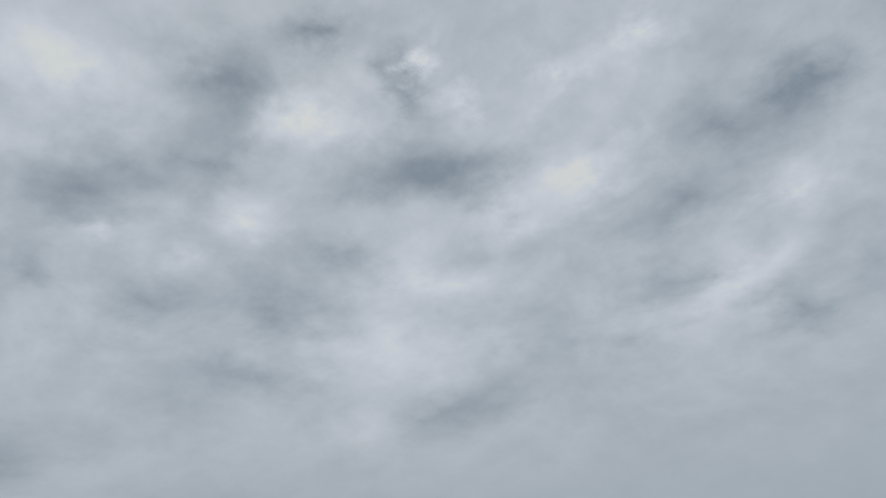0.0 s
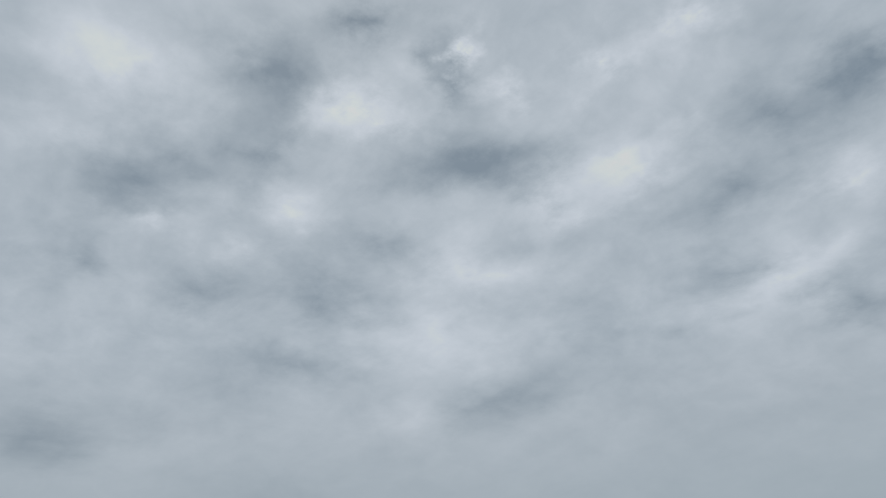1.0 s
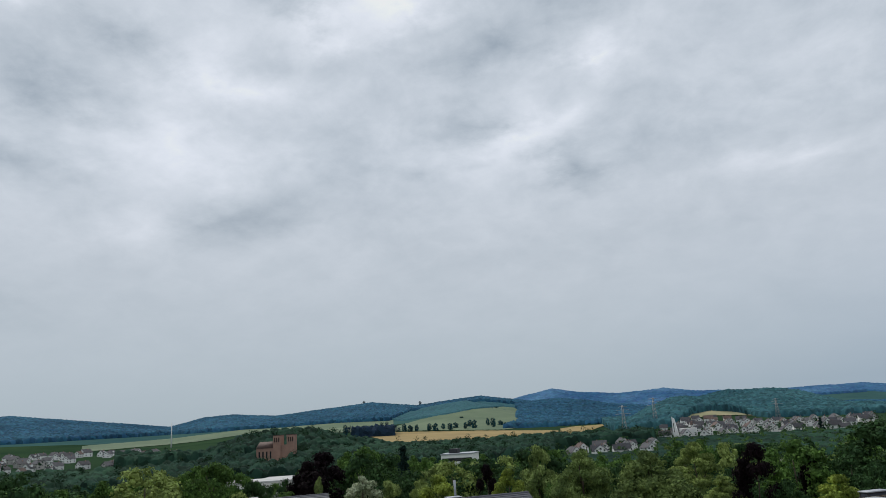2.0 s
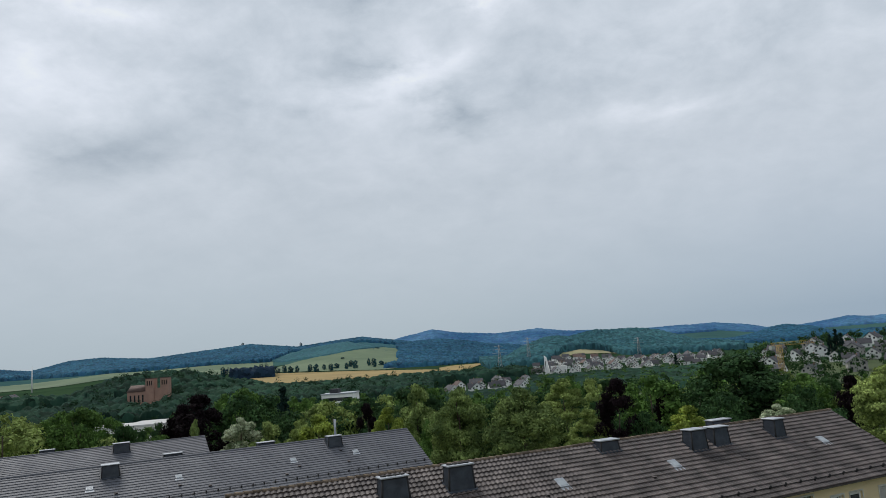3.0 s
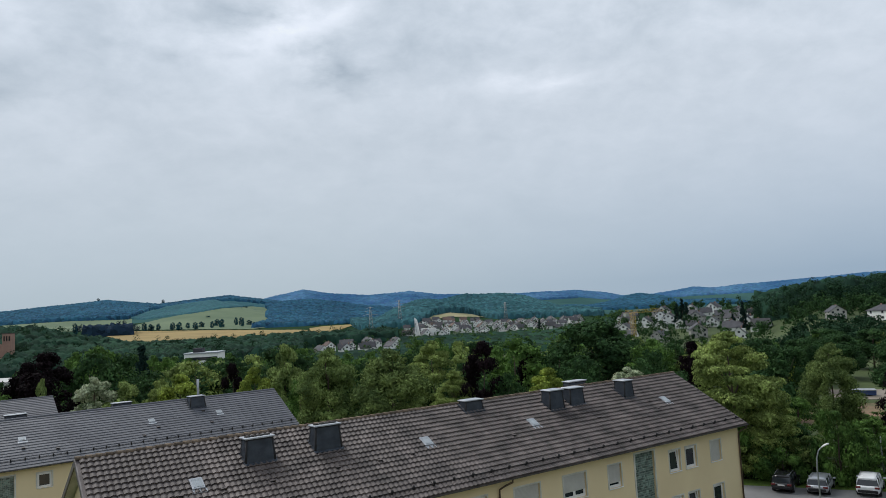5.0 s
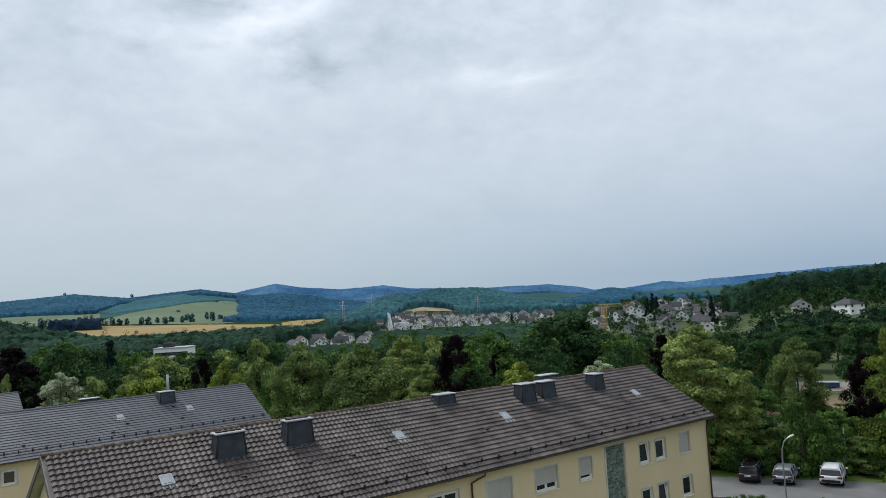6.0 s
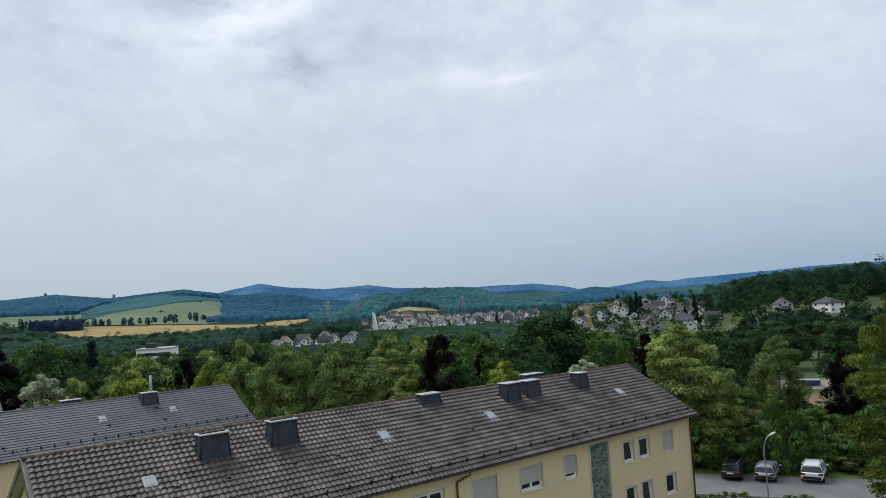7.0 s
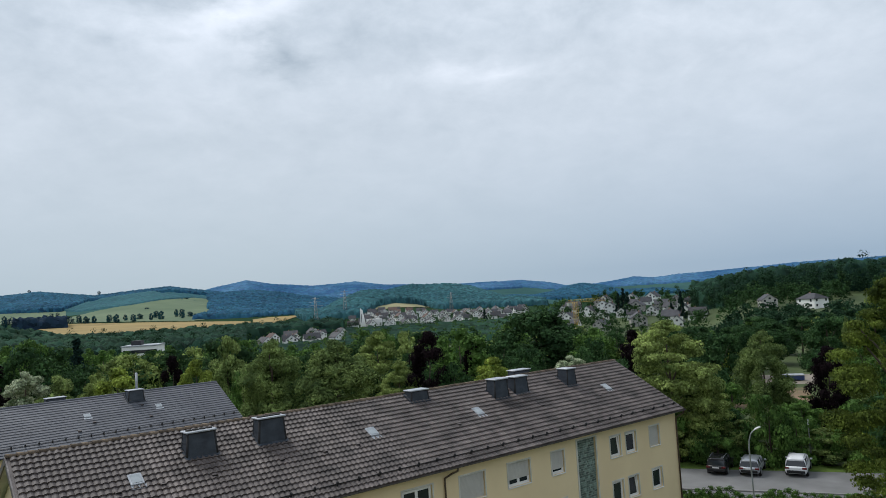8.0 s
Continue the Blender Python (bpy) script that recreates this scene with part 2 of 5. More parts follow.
M = dict(
    ground=material("grass_ground", (0.07, 0.095, 0.03), (0.03, 0.05, 0.016), 0.95, 0.02, 0.9, 0.3, bumpd=0.3),
    forest=material("forest_floor", (0.035, 0.065, 0.032), (0.02, 0.042, 0.024), 0.95, 0.006, 0.06, 0.3, bumpd=1.0, spec=0.0),
    wheat=material("ripe_wheat", (0.31, 0.225, 0.08), (0.22, 0.16, 0.06), 0.95, 0.008, 0.3, 0.2, stretch=(1, 3, 1)),
    stubble=material("dry_stubble", (0.31, 0.27, 0.15), (0.2, 0.2, 0.10), 0.95, 0.012, 0.3, 0.2),
    meadow=material("mown_meadow", (0.115, 0.160, 0.086), (0.078, 0.120, 0.066), 0.95, 0.01, 0.2, 0.2),
    asphalt=material("grey_asphalt", (0.20, 0.20, 0.20), (0.14, 0.14, 0.14), 0.9, 0.4, 25, 0.2, bumpd=0.01),
    road=material("road_asphalt", (0.17, 0.17, 0.175), (0.12, 0.12, 0.125), 0.9, 0.5, 30, 0.2, bumpd=0.01),
    kerb=material("kerb_stone", (0.30, 0.29, 0.28), None, 0.9, 1.0, 20, 0.2),
    cream=material("cream_render", (0.76, 0.63, 0.40), (0.69, 0.56, 0.35), 0.9, 0.35, 60, 0.12, stretch=(1, 1, 0.5), bumpd=0.005),
    tile=material("brown_concrete_tile", (0.132, 0.110, 0.104), (0.055, 0.047, 0.046), 0.6, 0.9, 16, 0.2, spread=0.2, island=0.2, bumpd=0.006),
    ridge=material("mossy_ridge_tile", (0.17, 0.125, 0.08), (0.055, 0.045, 0.04), 0.9, 5.0, 18, 0.3, spread=0.4, bumpd=0.01),
    slate_tile=material("anthracite_roof_tile", (0.115, 0.12, 0.136), (0.088, 0.092, 0.107), 0.6, 0.4, 12, 0.1, island=0.06),
    slate=material("slate_cladding", (0.044, 0.054, 0.07), (0.022, 0.028, 0.038), 0.5, 2.0, 14, 0.25, spread=0.12, bumpd=0.01),
    zinc=material("weathered_zinc", (0.42, 0.44, 0.47), (0.30, 0.32, 0.35), 0.5, 1.5, 20, 0.1, metal=0.3),
    gutter=material("gutter_zinc", (0.16, 0.15, 0.15), (0.11, 0.10, 0.10), 0.55, 2, 20, 0.05, metal=0.4),
    copper=material("brown_downpipe", (0.14, 0.10, 0.07), (0.09, 0.065, 0.05), 0.5, 2, 20, 0.05, metal=0.4),
    white=material("white_pvc", (0.76, 0.76, 0.75), (0.68, 0.68, 0.67), 0.45, 1, 30, 0.0),
    shutter=material("grey_roller_shutter", (0.50, 0.49, 0.46), (0.44, 0.43, 0.41), 0.6, 1, 30, 0.05),
    soffit=material("white_soffit", (0.66, 0.65, 0.60), None, 0.8, 1, 20, 0.05),
    glass=glass_material("window_glass"),
    # Near-black colour stands for the shade inside rooms, flues and belfries.
    room=material("dark_room", (0.03, 0.028, 0.025), None, 0.9, 1, 10, 0),
    block=material("green_glass_block", (0.19, 0.25, 0.22), (0.11, 0.155, 0.14), 0.35, 4, 20, 0.1, island=0.55, spec=0.5),
    mortar=material("pale_mortar", (0.42, 0.44, 0.40), None, 0.9, 3, 30, 0.1),
    hatch=material("frosted_hatch", (0.34, 0.37, 0.39), (0.25, 0.28, 0.30), 0.35, 3, 20, 0.05),
    verge=material("rough_verge_grass", (0.14, 0.20, 0.05), (0.06, 0.10, 0.025), 0.95, 0.6, 9, 0.6, bumpd=0.08, spec=0.0),
    gravel=material("pale_gravel", (0.27, 0.235, 0.20), (0.18, 0.155, 0.12), 0.95, 0.4, 12, 0.3, bumpd=0.03),
    earth=material("bare_brown_earth", (0.22, 0.14, 0.09), (0.10, 0.10, 0.05), 0.95, 0.3, 6, 0.4, bumpd=0.05),
    rubber=material("black_rubber", (0.025, 0.025, 0.027), None, 0.8, 4, 40, 0.05),
    steel=material("galvanised_steel", (0.34, 0.36, 0.36), (0.24, 0.26, 0.27), 0.5, 2, 30, 0.05, metal=0.4),
    bark=material("grey_brown_bark", (0.12, 0.095, 0.07), (0.06, 0.048, 0.036), 0.95, 1.5, 9, 0.8, stretch=(1, 1, 0.25), bumpd=0.05),
    birch=material("pale_birch_bark", (0.50, 0.48, 0.44), (0.12, 0.11, 0.10), 0.9, 2.5, 9, 0.4, stretch=(1, 1, 2), bumpd=0.02),
    # Dark second tones of the lighter foliage put shade between clumps into colour.
    leaf_green=leaf_material("green_foliage", (0.125, 0.225, 0.05), (0.026, 0.058, 0.017)),
    leaf_dark=leaf_material("dark_green_foliage", (0.052, 0.105, 0.034), (0.016, 0.04, 0.017)),
    leaf_light=leaf_material("light_green_foliage", (0.35, 0.44, 0.13), (0.05, 0.08, 0.022)),
    leaf_yellow=leaf_material("yellow_green_foliage", (0.34, 0.42, 0.075), (0.06, 0.095, 0.02)),
    leaf_olive=leaf_material("olive_foliage", (0.25, 0.32, 0.1), (0.055, 0.09, 0.03)),
    leaf_birch=leaf_material("birch_foliage", (0.205, 0.275, 0.085), (0.040, 0.070, 0.026)),
    leaf_copper=leaf_material("copper_foliage", (0.011, 0.006, 0.008), (0.005, 0.0035, 0.0045), (0.012, 0.006, 0.006)),
    leaf_hornbeam=leaf_material("hornbeam_foliage", (0.175, 0.235, 0.04), (0.018, 0.030, 0.009)),
    leaf_pale=leaf_material("pale_variegated_foliage", (0.60, 0.65, 0.45), (0.07, 0.115, 0.045)),
    needle=leaf_material("conifer_needles", (0.023, 0.048, 0.037), (0.012, 0.029, 0.025)),
    # Teal cast puts the valley haze into these trees' colour.
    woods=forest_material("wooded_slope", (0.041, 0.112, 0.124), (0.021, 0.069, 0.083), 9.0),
    mixed=forest_material("mixed_wood", (0.025, 0.058, 0.034), (0.010, 0.028, 0.020), 9.0, 0.5),
    # Distance haze is painted into this forest's blue.
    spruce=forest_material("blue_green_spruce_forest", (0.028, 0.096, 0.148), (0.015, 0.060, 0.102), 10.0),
    # Dark blue base: distance haze is mixed into the copse's colour.
    copse=forest_material("dark_copse", (0.018, 0.036, 0.058), (0.011, 0.024, 0.040), 8.0),
    # The plantation's bluish cast is haze mixed into its colour.
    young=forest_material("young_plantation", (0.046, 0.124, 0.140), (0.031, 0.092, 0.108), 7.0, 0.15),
    # Farthest ridges: the strongest haze blue put into the base colour.
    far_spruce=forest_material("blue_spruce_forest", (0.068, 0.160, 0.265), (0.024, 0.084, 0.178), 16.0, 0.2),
    leaf_wood=leaf_material("dense_wood_foliage", (0.030, 0.068, 0.032), (0.011, 0.030, 0.016)),
    # Grass shifted to blue: haze painted into the far ground.
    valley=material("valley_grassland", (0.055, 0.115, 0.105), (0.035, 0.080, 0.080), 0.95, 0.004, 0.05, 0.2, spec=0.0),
)


# ---- mesh helpers ----
def part(name, bm, mat, parent=None, label="", m=None):
    me = bpy.data.meshes.new(name)
    if isinstance(bm, bmesh.types.BMesh):
        bm.normal_update()
        bm.to_mesh(me)
        bm.free()
    else:
        me.from_pydata(*[list(map(tuple, a)) for a in bm])
    me.materials.append(mat)
    ob = new(name, me)
    if m is not None:
        ob.matrix_basis = m
    if parent is not None:
        ob.parent = parent
    if label:
        ob["label"] = label
    return ob


def thing(name, m, label, category, group="", kind=""):
    ob = new(name)
    ob.matrix_basis = m
    return tagged(ob, label, category, group, kind)


def box(bm, x0, x1, y0, y1, z0, z1, bevel=0.0):
    vs = [bm.verts.new((x, y, z)) for x in (x0, x1) for y in (y0, y1) for z in (z0, z1)]
    fs = [bm.faces.new([vs[i] for i in f]) for f in ((0, 1, 3, 2), (4, 6, 7, 5), (0, 4, 5, 1), (2, 3, 7, 6), (0, 2, 6, 4), (1, 5, 7, 3))]
    if bevel:
        bmesh.ops.bevel(bm, geom=list({e for f in fs for e in f.edges}), offset=bevel, segments=1, affect="EDGES")
    return vs


def boxes(*specs, bevel=0.0):
    bm = bmesh.new()
    for s in specs:
        box(bm, *s, bevel=bevel)
    return bm


def tube(bm, pts, radius, sides=8, end=None):
    """A round bar along points, from radius to end."""
    end = radius if end is None else end
    rings = []
    for k, p in enumerate(pts):
        p = Vector(p)
        d = (Vector(pts[min(k + 1, len(pts) - 1)]) - Vector(pts[max(k - 1, 0)])).normalized()
        a = d.cross(Vector((0.3, 0.9, 0.31))).normalized()
        b = d.cross(a)
        r = radius + (end - radius) * k / max(1, len(pts) - 1)
        rings.append([bm.verts.new(p + (a * math.cos(q) + b * math.sin(q)) * r) for q in (2 * math.pi * i / sides for i in range(sides))])
    for r0, r1 in zip(rings, rings[1:]):
        for i in range(sides):
            f = bm.faces.new((r0[i], r0[(i + 1) % sides], r1[(i + 1) % sides], r1[i]))
            f.smooth = True
    bm.faces.new(rings[0][::-1])
    bm.faces.new(rings[-1])
# ---- the land: one sheet from the street to the far hills ----
def smooth01(t):
    t = np.clip(t, 0, 1)
    return t * t * (3 - 2 * t)


# crest lines: distance, depth in front, depth behind, bearings, elevations seen from the window, height of the woods on them
CRESTS = (
    (2600, 950, 500, (-62, -54.4, -51, -44.3, -42, -40, -36.8, -32, -29.6, -26, -23.4, -21, -17, -12, -8), (1.9, 2.5, 2.1, 1.25, 1.8, 1.9, 1.6, 2.0, 2.2, 1.75, 2.0, 2.2, 1.55, 0.8, 0.1), 9),
    (3900, 600, 500, (-26, -20, -18.6, -15.45, -13.6, -10.2, -7.15, -4.84, -2.15, 0.56, 4, 8), (1.4, 1.8, 1.84, 2.41, 2.05, 1.73, 1.88, 1.52, 1.36, 1.2, 0.9, 0.4), 9),
    (4450, 450, 300, (-4, 0, 3.3, 6, 8.2, 9.5, 11, 13, 14.7, 16.3, 18, 20, 26, 40), (1.0, 1.2, 1.26, 1.23, 0.92, 0.6, 0.55, 0.72, 0.94, 0.78, 0.93, 0.96, 1.2, 1.2), 9),
    (2800, 400, 400, (5, 7, 8.55, 9.8, 10.78, 12.5, 13.7, 16), (0.0, 0.0, 0.25, 0.6, 0.75, 0.45, 0.05, 0.0), 9),
    (2100, 420, 260, (-29, -28, -27.16, -25.6, -24.3, -22.2, -20.2, -18.5), (0.2, 0.7, 1.0, 1.58, 1.72, 1.9, 1.4, 0.9), 4),
    (2250, 380, 350, (-19.5, -18.3, -17, -14.9, -12.8, -11.4, -9, -6, -4), (0.2, 1.0, 1.6, 1.66, 1.35, 1.05, 0.8, 0.4, 0.0), 9),
    (1900, 330, 350, (-7, -5, -3.5, -2.7, -1.4, 0.25, 1.9, 3.66, 5, 7), (0.3, 1.0, 1.3, 1.46, 1.36, 1.38, 1.1, 0.5, 0.0, -0.4), 10),
    (1400, 420, 350, (-13.5, -12, -10, -8.45, -6.65, -5.76, -4, -2, -1.2, 2, 6, 9, 14), (-1.1, -0.85, -0.23, 0.57, 1.09, 1.17, 0.97, 0.18, -0.3, -0.4, -0.6, -0.9, -1.3), 10),
    (780, 170, 150, (-47, -42.4, -40.7, -39, -37.7, -36, -34.3, -32.6, -30.8, -28.6, -26, -20), (-1.2, -0.45, 0.05, 0.45, 0.66, 0.78, 0.74, 0.24, -0.2, -0.7, -1.3, -2.0), 11),
    (900, 260, 400, (-66, -56, -48, -43, -40), (-0.2, -0.1, -0.2, -0.6, -1.2), 4),
    (520, 120, 160, (16, 19.2, 20.3, 22.7, 25.7, 29, 34, 40), (-1.6, -0.8, 0.35, 0.78, 0.9, 1.0, 0.7, 0.6), 13),
)


def land(x, y):
    x, y = np.asarray(x, float), np.asarray(y, float)
    r, az = np.hypot(x, y), np.degrees(np.arctan2(x, y))
    az = np.where(y < 0, np.where(x < 0, -90, 90), az)
    left = np.interp(r, (0, 80, 160, 300, 700, 1000, 1400, 2500, 5000), (0, 0, -6, -12, -11, -5, 4, 12, 12))
    right = np.interp(r, (0, 140, 330, 450, 700, 1500, 5000), (0, 0, 2, 6, -4, -18, -10))
    slope = np.interp(r, (0, 140, 300, 400, 620, 900, 1500, 5000), (0, 0, -4, -5, 9, 4, -18, -10))
    k = smooth01((az - 20) / 3)
    right = slope * (1 - k) + right * k
    w = smooth01((az - 5) / 6)
    z = left * (1 - w) + right * w
    for R, wf, wb, ba, el, trees in CRESTS:
        top = 16 + R * np.tan(np.radians(np.interp(az, ba, el))) - trees
        edge = smooth01((az - ba[0] + 4) / 4) * smooth01((ba[-1] + 4 - az) / 4)
        d = (r - R) / np.where(r < R, wf, wb)
        z = np.maximum(z, z + (top - z) * np.exp(-d * d * 1.6) * edge)
    roll = np.sin(x * 0.011 + 1.0) * np.sin(y * 0.009) * 1.2 + np.sin(x * 0.031) * np.sin(y * 0.027 + 2) * 0.5
    return z + roll * smooth01((r - 120) / 200)


def polar_sheet(name, mat, az0, az1, r_of, na, nr, lift=0.0, rings=None):
    """A sheet laid on the land between two bearings; r_of gives its near and far edge at a bearing."""
    az = np.linspace(az0, az1, na)
    grid = []
    for a in az:
        r0, r1 = r_of(a)
        rr = r0 * (r1 / r0) ** np.linspace(0, 1, nr) if rings is None else rings
        grid.append(np.stack([rr * math.sin(radians(a)), rr * math.cos(radians(a))], 1))
    g = np.concatenate(grid)
    z = land(g[:, 0], g[:, 1]) + lift
    verts = np.column_stack([g, z])
    faces = [(i * nr + j, i * nr + j + 1, (i + 1) * nr + j + 1, (i + 1) * nr + j) for i in range(na - 1) for j in range(nr - 1)]
    ob = part(name, (verts, [], faces), mat)
    for p in ob.data.polygons:
        p.use_smooth = True
    if ob.data.polygons[0].normal.z < 0:
        ob.data.flip_normals()
    return ob


ground = polar_sheet("ground", M["ground"], -180, 180, lambda a: (0.01, 4850), 721, 180, rings=np.concatenate([np.geomspace(0.01, 60, 20)[:-1], np.geomspace(60, 4850, 161)]))
ground.data.materials.append(M["forest"])
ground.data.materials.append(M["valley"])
# Beyond 1700 m the ground takes the colour with haze painted in.
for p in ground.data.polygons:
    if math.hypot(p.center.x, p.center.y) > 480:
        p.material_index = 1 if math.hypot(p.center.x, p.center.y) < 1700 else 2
tagged(ground, "grassy ground falling into a wide valley below wooded hills", "ground", kind="structure")
# ---- apartment blocks ----
RUN, DROP, OVER = 5.6, 3.144, 0.5          # half width of the roof, its fall, its overhang
SLOPE = math.hypot(RUN, DROP)


def block_pose(x, y, yaw):
    return pose(x, y, 0, 0, 0, yaw + 180)


def on_roof(ridge_z, s, d, lift=0.0, side=1):
    """A point on the roof: s along the ridge, d down the slope."""
    return Vector((s, side * (d * RUN + lift * DROP) / SLOPE, ridge_z + (-d * DROP + lift * RUN) / SLOPE))


def roof_frame(ridge_z, s, d, side=1):
    """The pose on the slope with x along the ridge, y down the slope, z off it."""
    a = math.atan2(DROP, RUN)
    return Matrix.Translation(on_roof(ridge_z, s, d, 0, side)) @ Euler((-a if side > 0 else a, 0, 0)).to_matrix().to_4x4()


def wall_with_holes(bm, s0, s1, z0, z1, y0, y1, holes):
    """A wall of blocks round rectangular holes (s0, s1, z0, z1)."""
    cuts = sorted({s0, s1, *[h[0] for h in holes], *[h[1] for h in holes]})
    for a, b in zip(cuts, cuts[1:]):
        mid = (a + b) / 2
        hs = sorted([h for h in holes if h[0] <= mid <= h[1]], key=lambda h: h[2])
        z = z0
        for h in hs:
            if h[2] > z:
                box(bm, a, b, y0, y1, z, h[2])
            z = h[3]
        if z < z1:
            box(bm, a, b, y0, y1, z, z1)


def make_window(house, s0, s1, z0, z1, y, shutter=0.0, tilt=False):
    """A white window in its reveal, with sill and roller shutter drawn down by a share."""
    w = part("window", boxes((s0, s1, y - 0.17, y - 0.11, z0, z0 + 0.07), (s0, s1, y - 0.17, y - 0.11, z1 - 0.07, z1),
                             (s0, s0 + 0.07, y - 0.17, y - 0.11, z0 + 0.07, z1 - 0.07), (s1 - 0.07, s1, y - 0.17, y - 0.11, z0 + 0.07, z1 - 0.07)), M["white"], house)
    part("sill", boxes((s0 - 0.06, s1 + 0.06, y - 0.11, y + 0.06, z0 - 0.05, z0 - 0.004), bevel=0.01), M["white"], w)
    part("surround", boxes((s0 - 0.09, s0 - 0.002, y + 0.002, y + 0.02, z0, z1 + 0.09), (s1 + 0.002, s1 + 0.09, y + 0.002, y + 0.02, z0, z1 + 0.09),
                           (s0 - 0.002, s1 + 0.002, y + 0.002, y + 0.02, z1 + 0.002, z1 + 0.09)), M["soffit"], w)
    leaves = 2 if s1 - s0 > 1.3 else 1
    gap = (s1 - s0 - 0.14) / leaves
    for k in range(leaves):
        a, b = s0 + 0.07 + k * gap, s0 + 0.07 + (k + 1) * gap
        sash = boxes((a + 0.003, b - 0.003, y - 0.16, y - 0.10, z0 + 0.075, z0 + 0.15), (a + 0.003, b - 0.003, y - 0.16, y - 0.10, z1 - 0.15, z1 - 0.075),
                     (a + 0.003, a + 0.08, y - 0.16, y - 0.10, z0 + 0.15, z1 - 0.15), (b - 0.08, b - 0.003, y - 0.16, y - 0.10, z0 + 0.15, z1 - 0.15))
        pane = boxes((a + 0.08, b - 0.08, y - 0.14, y - 0.13, z0 + 0.15, z1 - 0.15))
        if tilt:
            for bm in (sash, pane):
                bmesh.ops.rotate(bm, cent=(0, y - 0.13, z0 + 0.08), matrix=Matrix.Rotation(radians(6), 3, "X"), verts=bm.verts)
        part("sash", sash, M["white"], w)
        part("pane", pane, M["glass"], w)
    if shutter:
        bm = bmesh.new()
        z, low = z1 - 0.01, z1 - shutter * (z1 - z0 - 0.02)
        prof = []
        while z > low:
            prof += [(y - 0.092, z), (y - 0.08, z - 0.008), (y - 0.08, z - 0.046), (y - 0.092, z - 0.054)]
            z -= 0.056
        prof += [(y - 0.097, prof[-1][1]), (y - 0.097, z1 - 0.01)]
        a, b = [[bm.verts.new((x, p[0], p[1])) for p in prof] for x in (s0 + 0.04, s1 - 0.04)]
        for i in range(len(prof)):
            j = (i + 1) % len(prof)
            bm.faces.new((a[i], a[j], b[j], b[i]))
        bmesh.ops.recalc_face_normals(bm, faces=bm.faces)
        part("roller_shutter", bm, M["shutter"], w, "pale grey roller shutter")
    return w


def apartment_block(name, m, label, ridge_z, length, wall_mat, holes, strips):
    """The walls, gables, soffits and eaves of a block; the coverings are laid on it later."""
    house = thing(name, m, label, "house", "apartment blocks")
    y, base, eave = RUN - OVER, -3.0, ridge_z - DROP
    s0, s1 = 0.45, length - 0.45
    bm = bmesh.new()
    wall_with_holes(bm, s0, s1, base, eave + 0.1, y - 0.36, y, [h[:4] for h in holes] + list(strips))
    part("front_wall", bm, wall_mat, house)
    part("back_wall", boxes((s0, s1, -y, -y + 0.36, base, eave + 0.1)), wall_mat, house)
    for a in (s0, s1 - 0.36):
        bm = bmesh.new()
        prof = [(-y + 0.36, base), (y - 0.36, base), (y - 0.36, eave + 0.15), (0, ridge_z - 0.22), (-y + 0.36, eave + 0.15)]
        lo, hi = [[bm.verts.new((x, p[0], p[1])) for p in prof] for x in (a, a + 0.36)]
        bm.faces.new(lo[::-1])
        bm.faces.new(hi)
        for i in range(5):
            bm.faces.new((lo[i], lo[(i + 1) % 5], hi[(i + 1) % 5], hi[i]))
        part("gable_wall", bm, wall_mat, house)
    for side in (1, -1):
        bm = bmesh.new()
        box(bm, 0.06, length - 0.06, 0.0, SLOPE - 0.03, -0.14, -0.03)
        bm.transform(roof_frame(ridge_z, 0, 0, side) @ (Matrix.Identity(4) if side > 0 else Matrix.Scale(-1, 4, (0, 1, 0))))
        part("roof_deck", bm, M["soffit"], house)
        for a in (0.0, length - 0.06):
            bm = bmesh.new()
            box(bm, a, a + 0.06, 0.0, SLOPE, -0.22, 0.02)
            bm.transform(roof_frame(ridge_z, 0, 0, side) @ (Matrix.Identity(4) if side > 0 else Matrix.Scale(-1, 4, (0, 1, 0))))
            part("bargeboard", bm, M["gutter"], house)
    bm = bmesh.new()
    n = 10
    for x0, x1 in ((0.05, length - 0.05),):
        prof = [(math.cos(math.pi * (1 + i / n)) * 0.075, math.sin(math.pi * (1 + i / n)) * 0.075) for i in range(n + 1)]
        prof += [(p[0] * 0.9, p[1] * 0.9) for p in prof[::-1]]
        rows = [[bm.verts.new((x, RUN + 0.06 + p[0], eave + 0.0 + p[1])) for p in prof] for x in (x0, x1)]
        for i in range(len(prof)):
            bm.faces.new((rows[0][i], rows[0][(i + 1) % len(prof)], rows[1][(i + 1) % len(prof)], rows[1][i]))
        bm.faces.new(rows[0])
        bm.faces.new(rows[1][::-1])
    part("gutter", bm, M["gutter"], house)
    # Near-black sheet: the shade of the rooms put into its colour.
    part("room_backing", boxes((s0 + 0.5, s1 - 0.5, y - 0.75, y - 0.70, base + 0.3, eave - 0.1)), M["room"], house)
    return house


def downpipe(house, s, ridge_z, mat, bend=0.6):
    eave, y = ridge_z - DROP, RUN - OVER
    bm = bmesh.new()
    tube(bm, [(s - bend, RUN + 0.06, eave - 0.06), (s - bend, RUN + 0.05, eave - 0.2), (s - bend * 0.5, RUN - 0.2, eave - 0.36), (s, y + 0.09, eave - 0.55), (s, y + 0.08, eave - 0.8), (s, y + 0.08, -0.5)], 0.05, 8)
    part("downpipe", bm, mat, house)


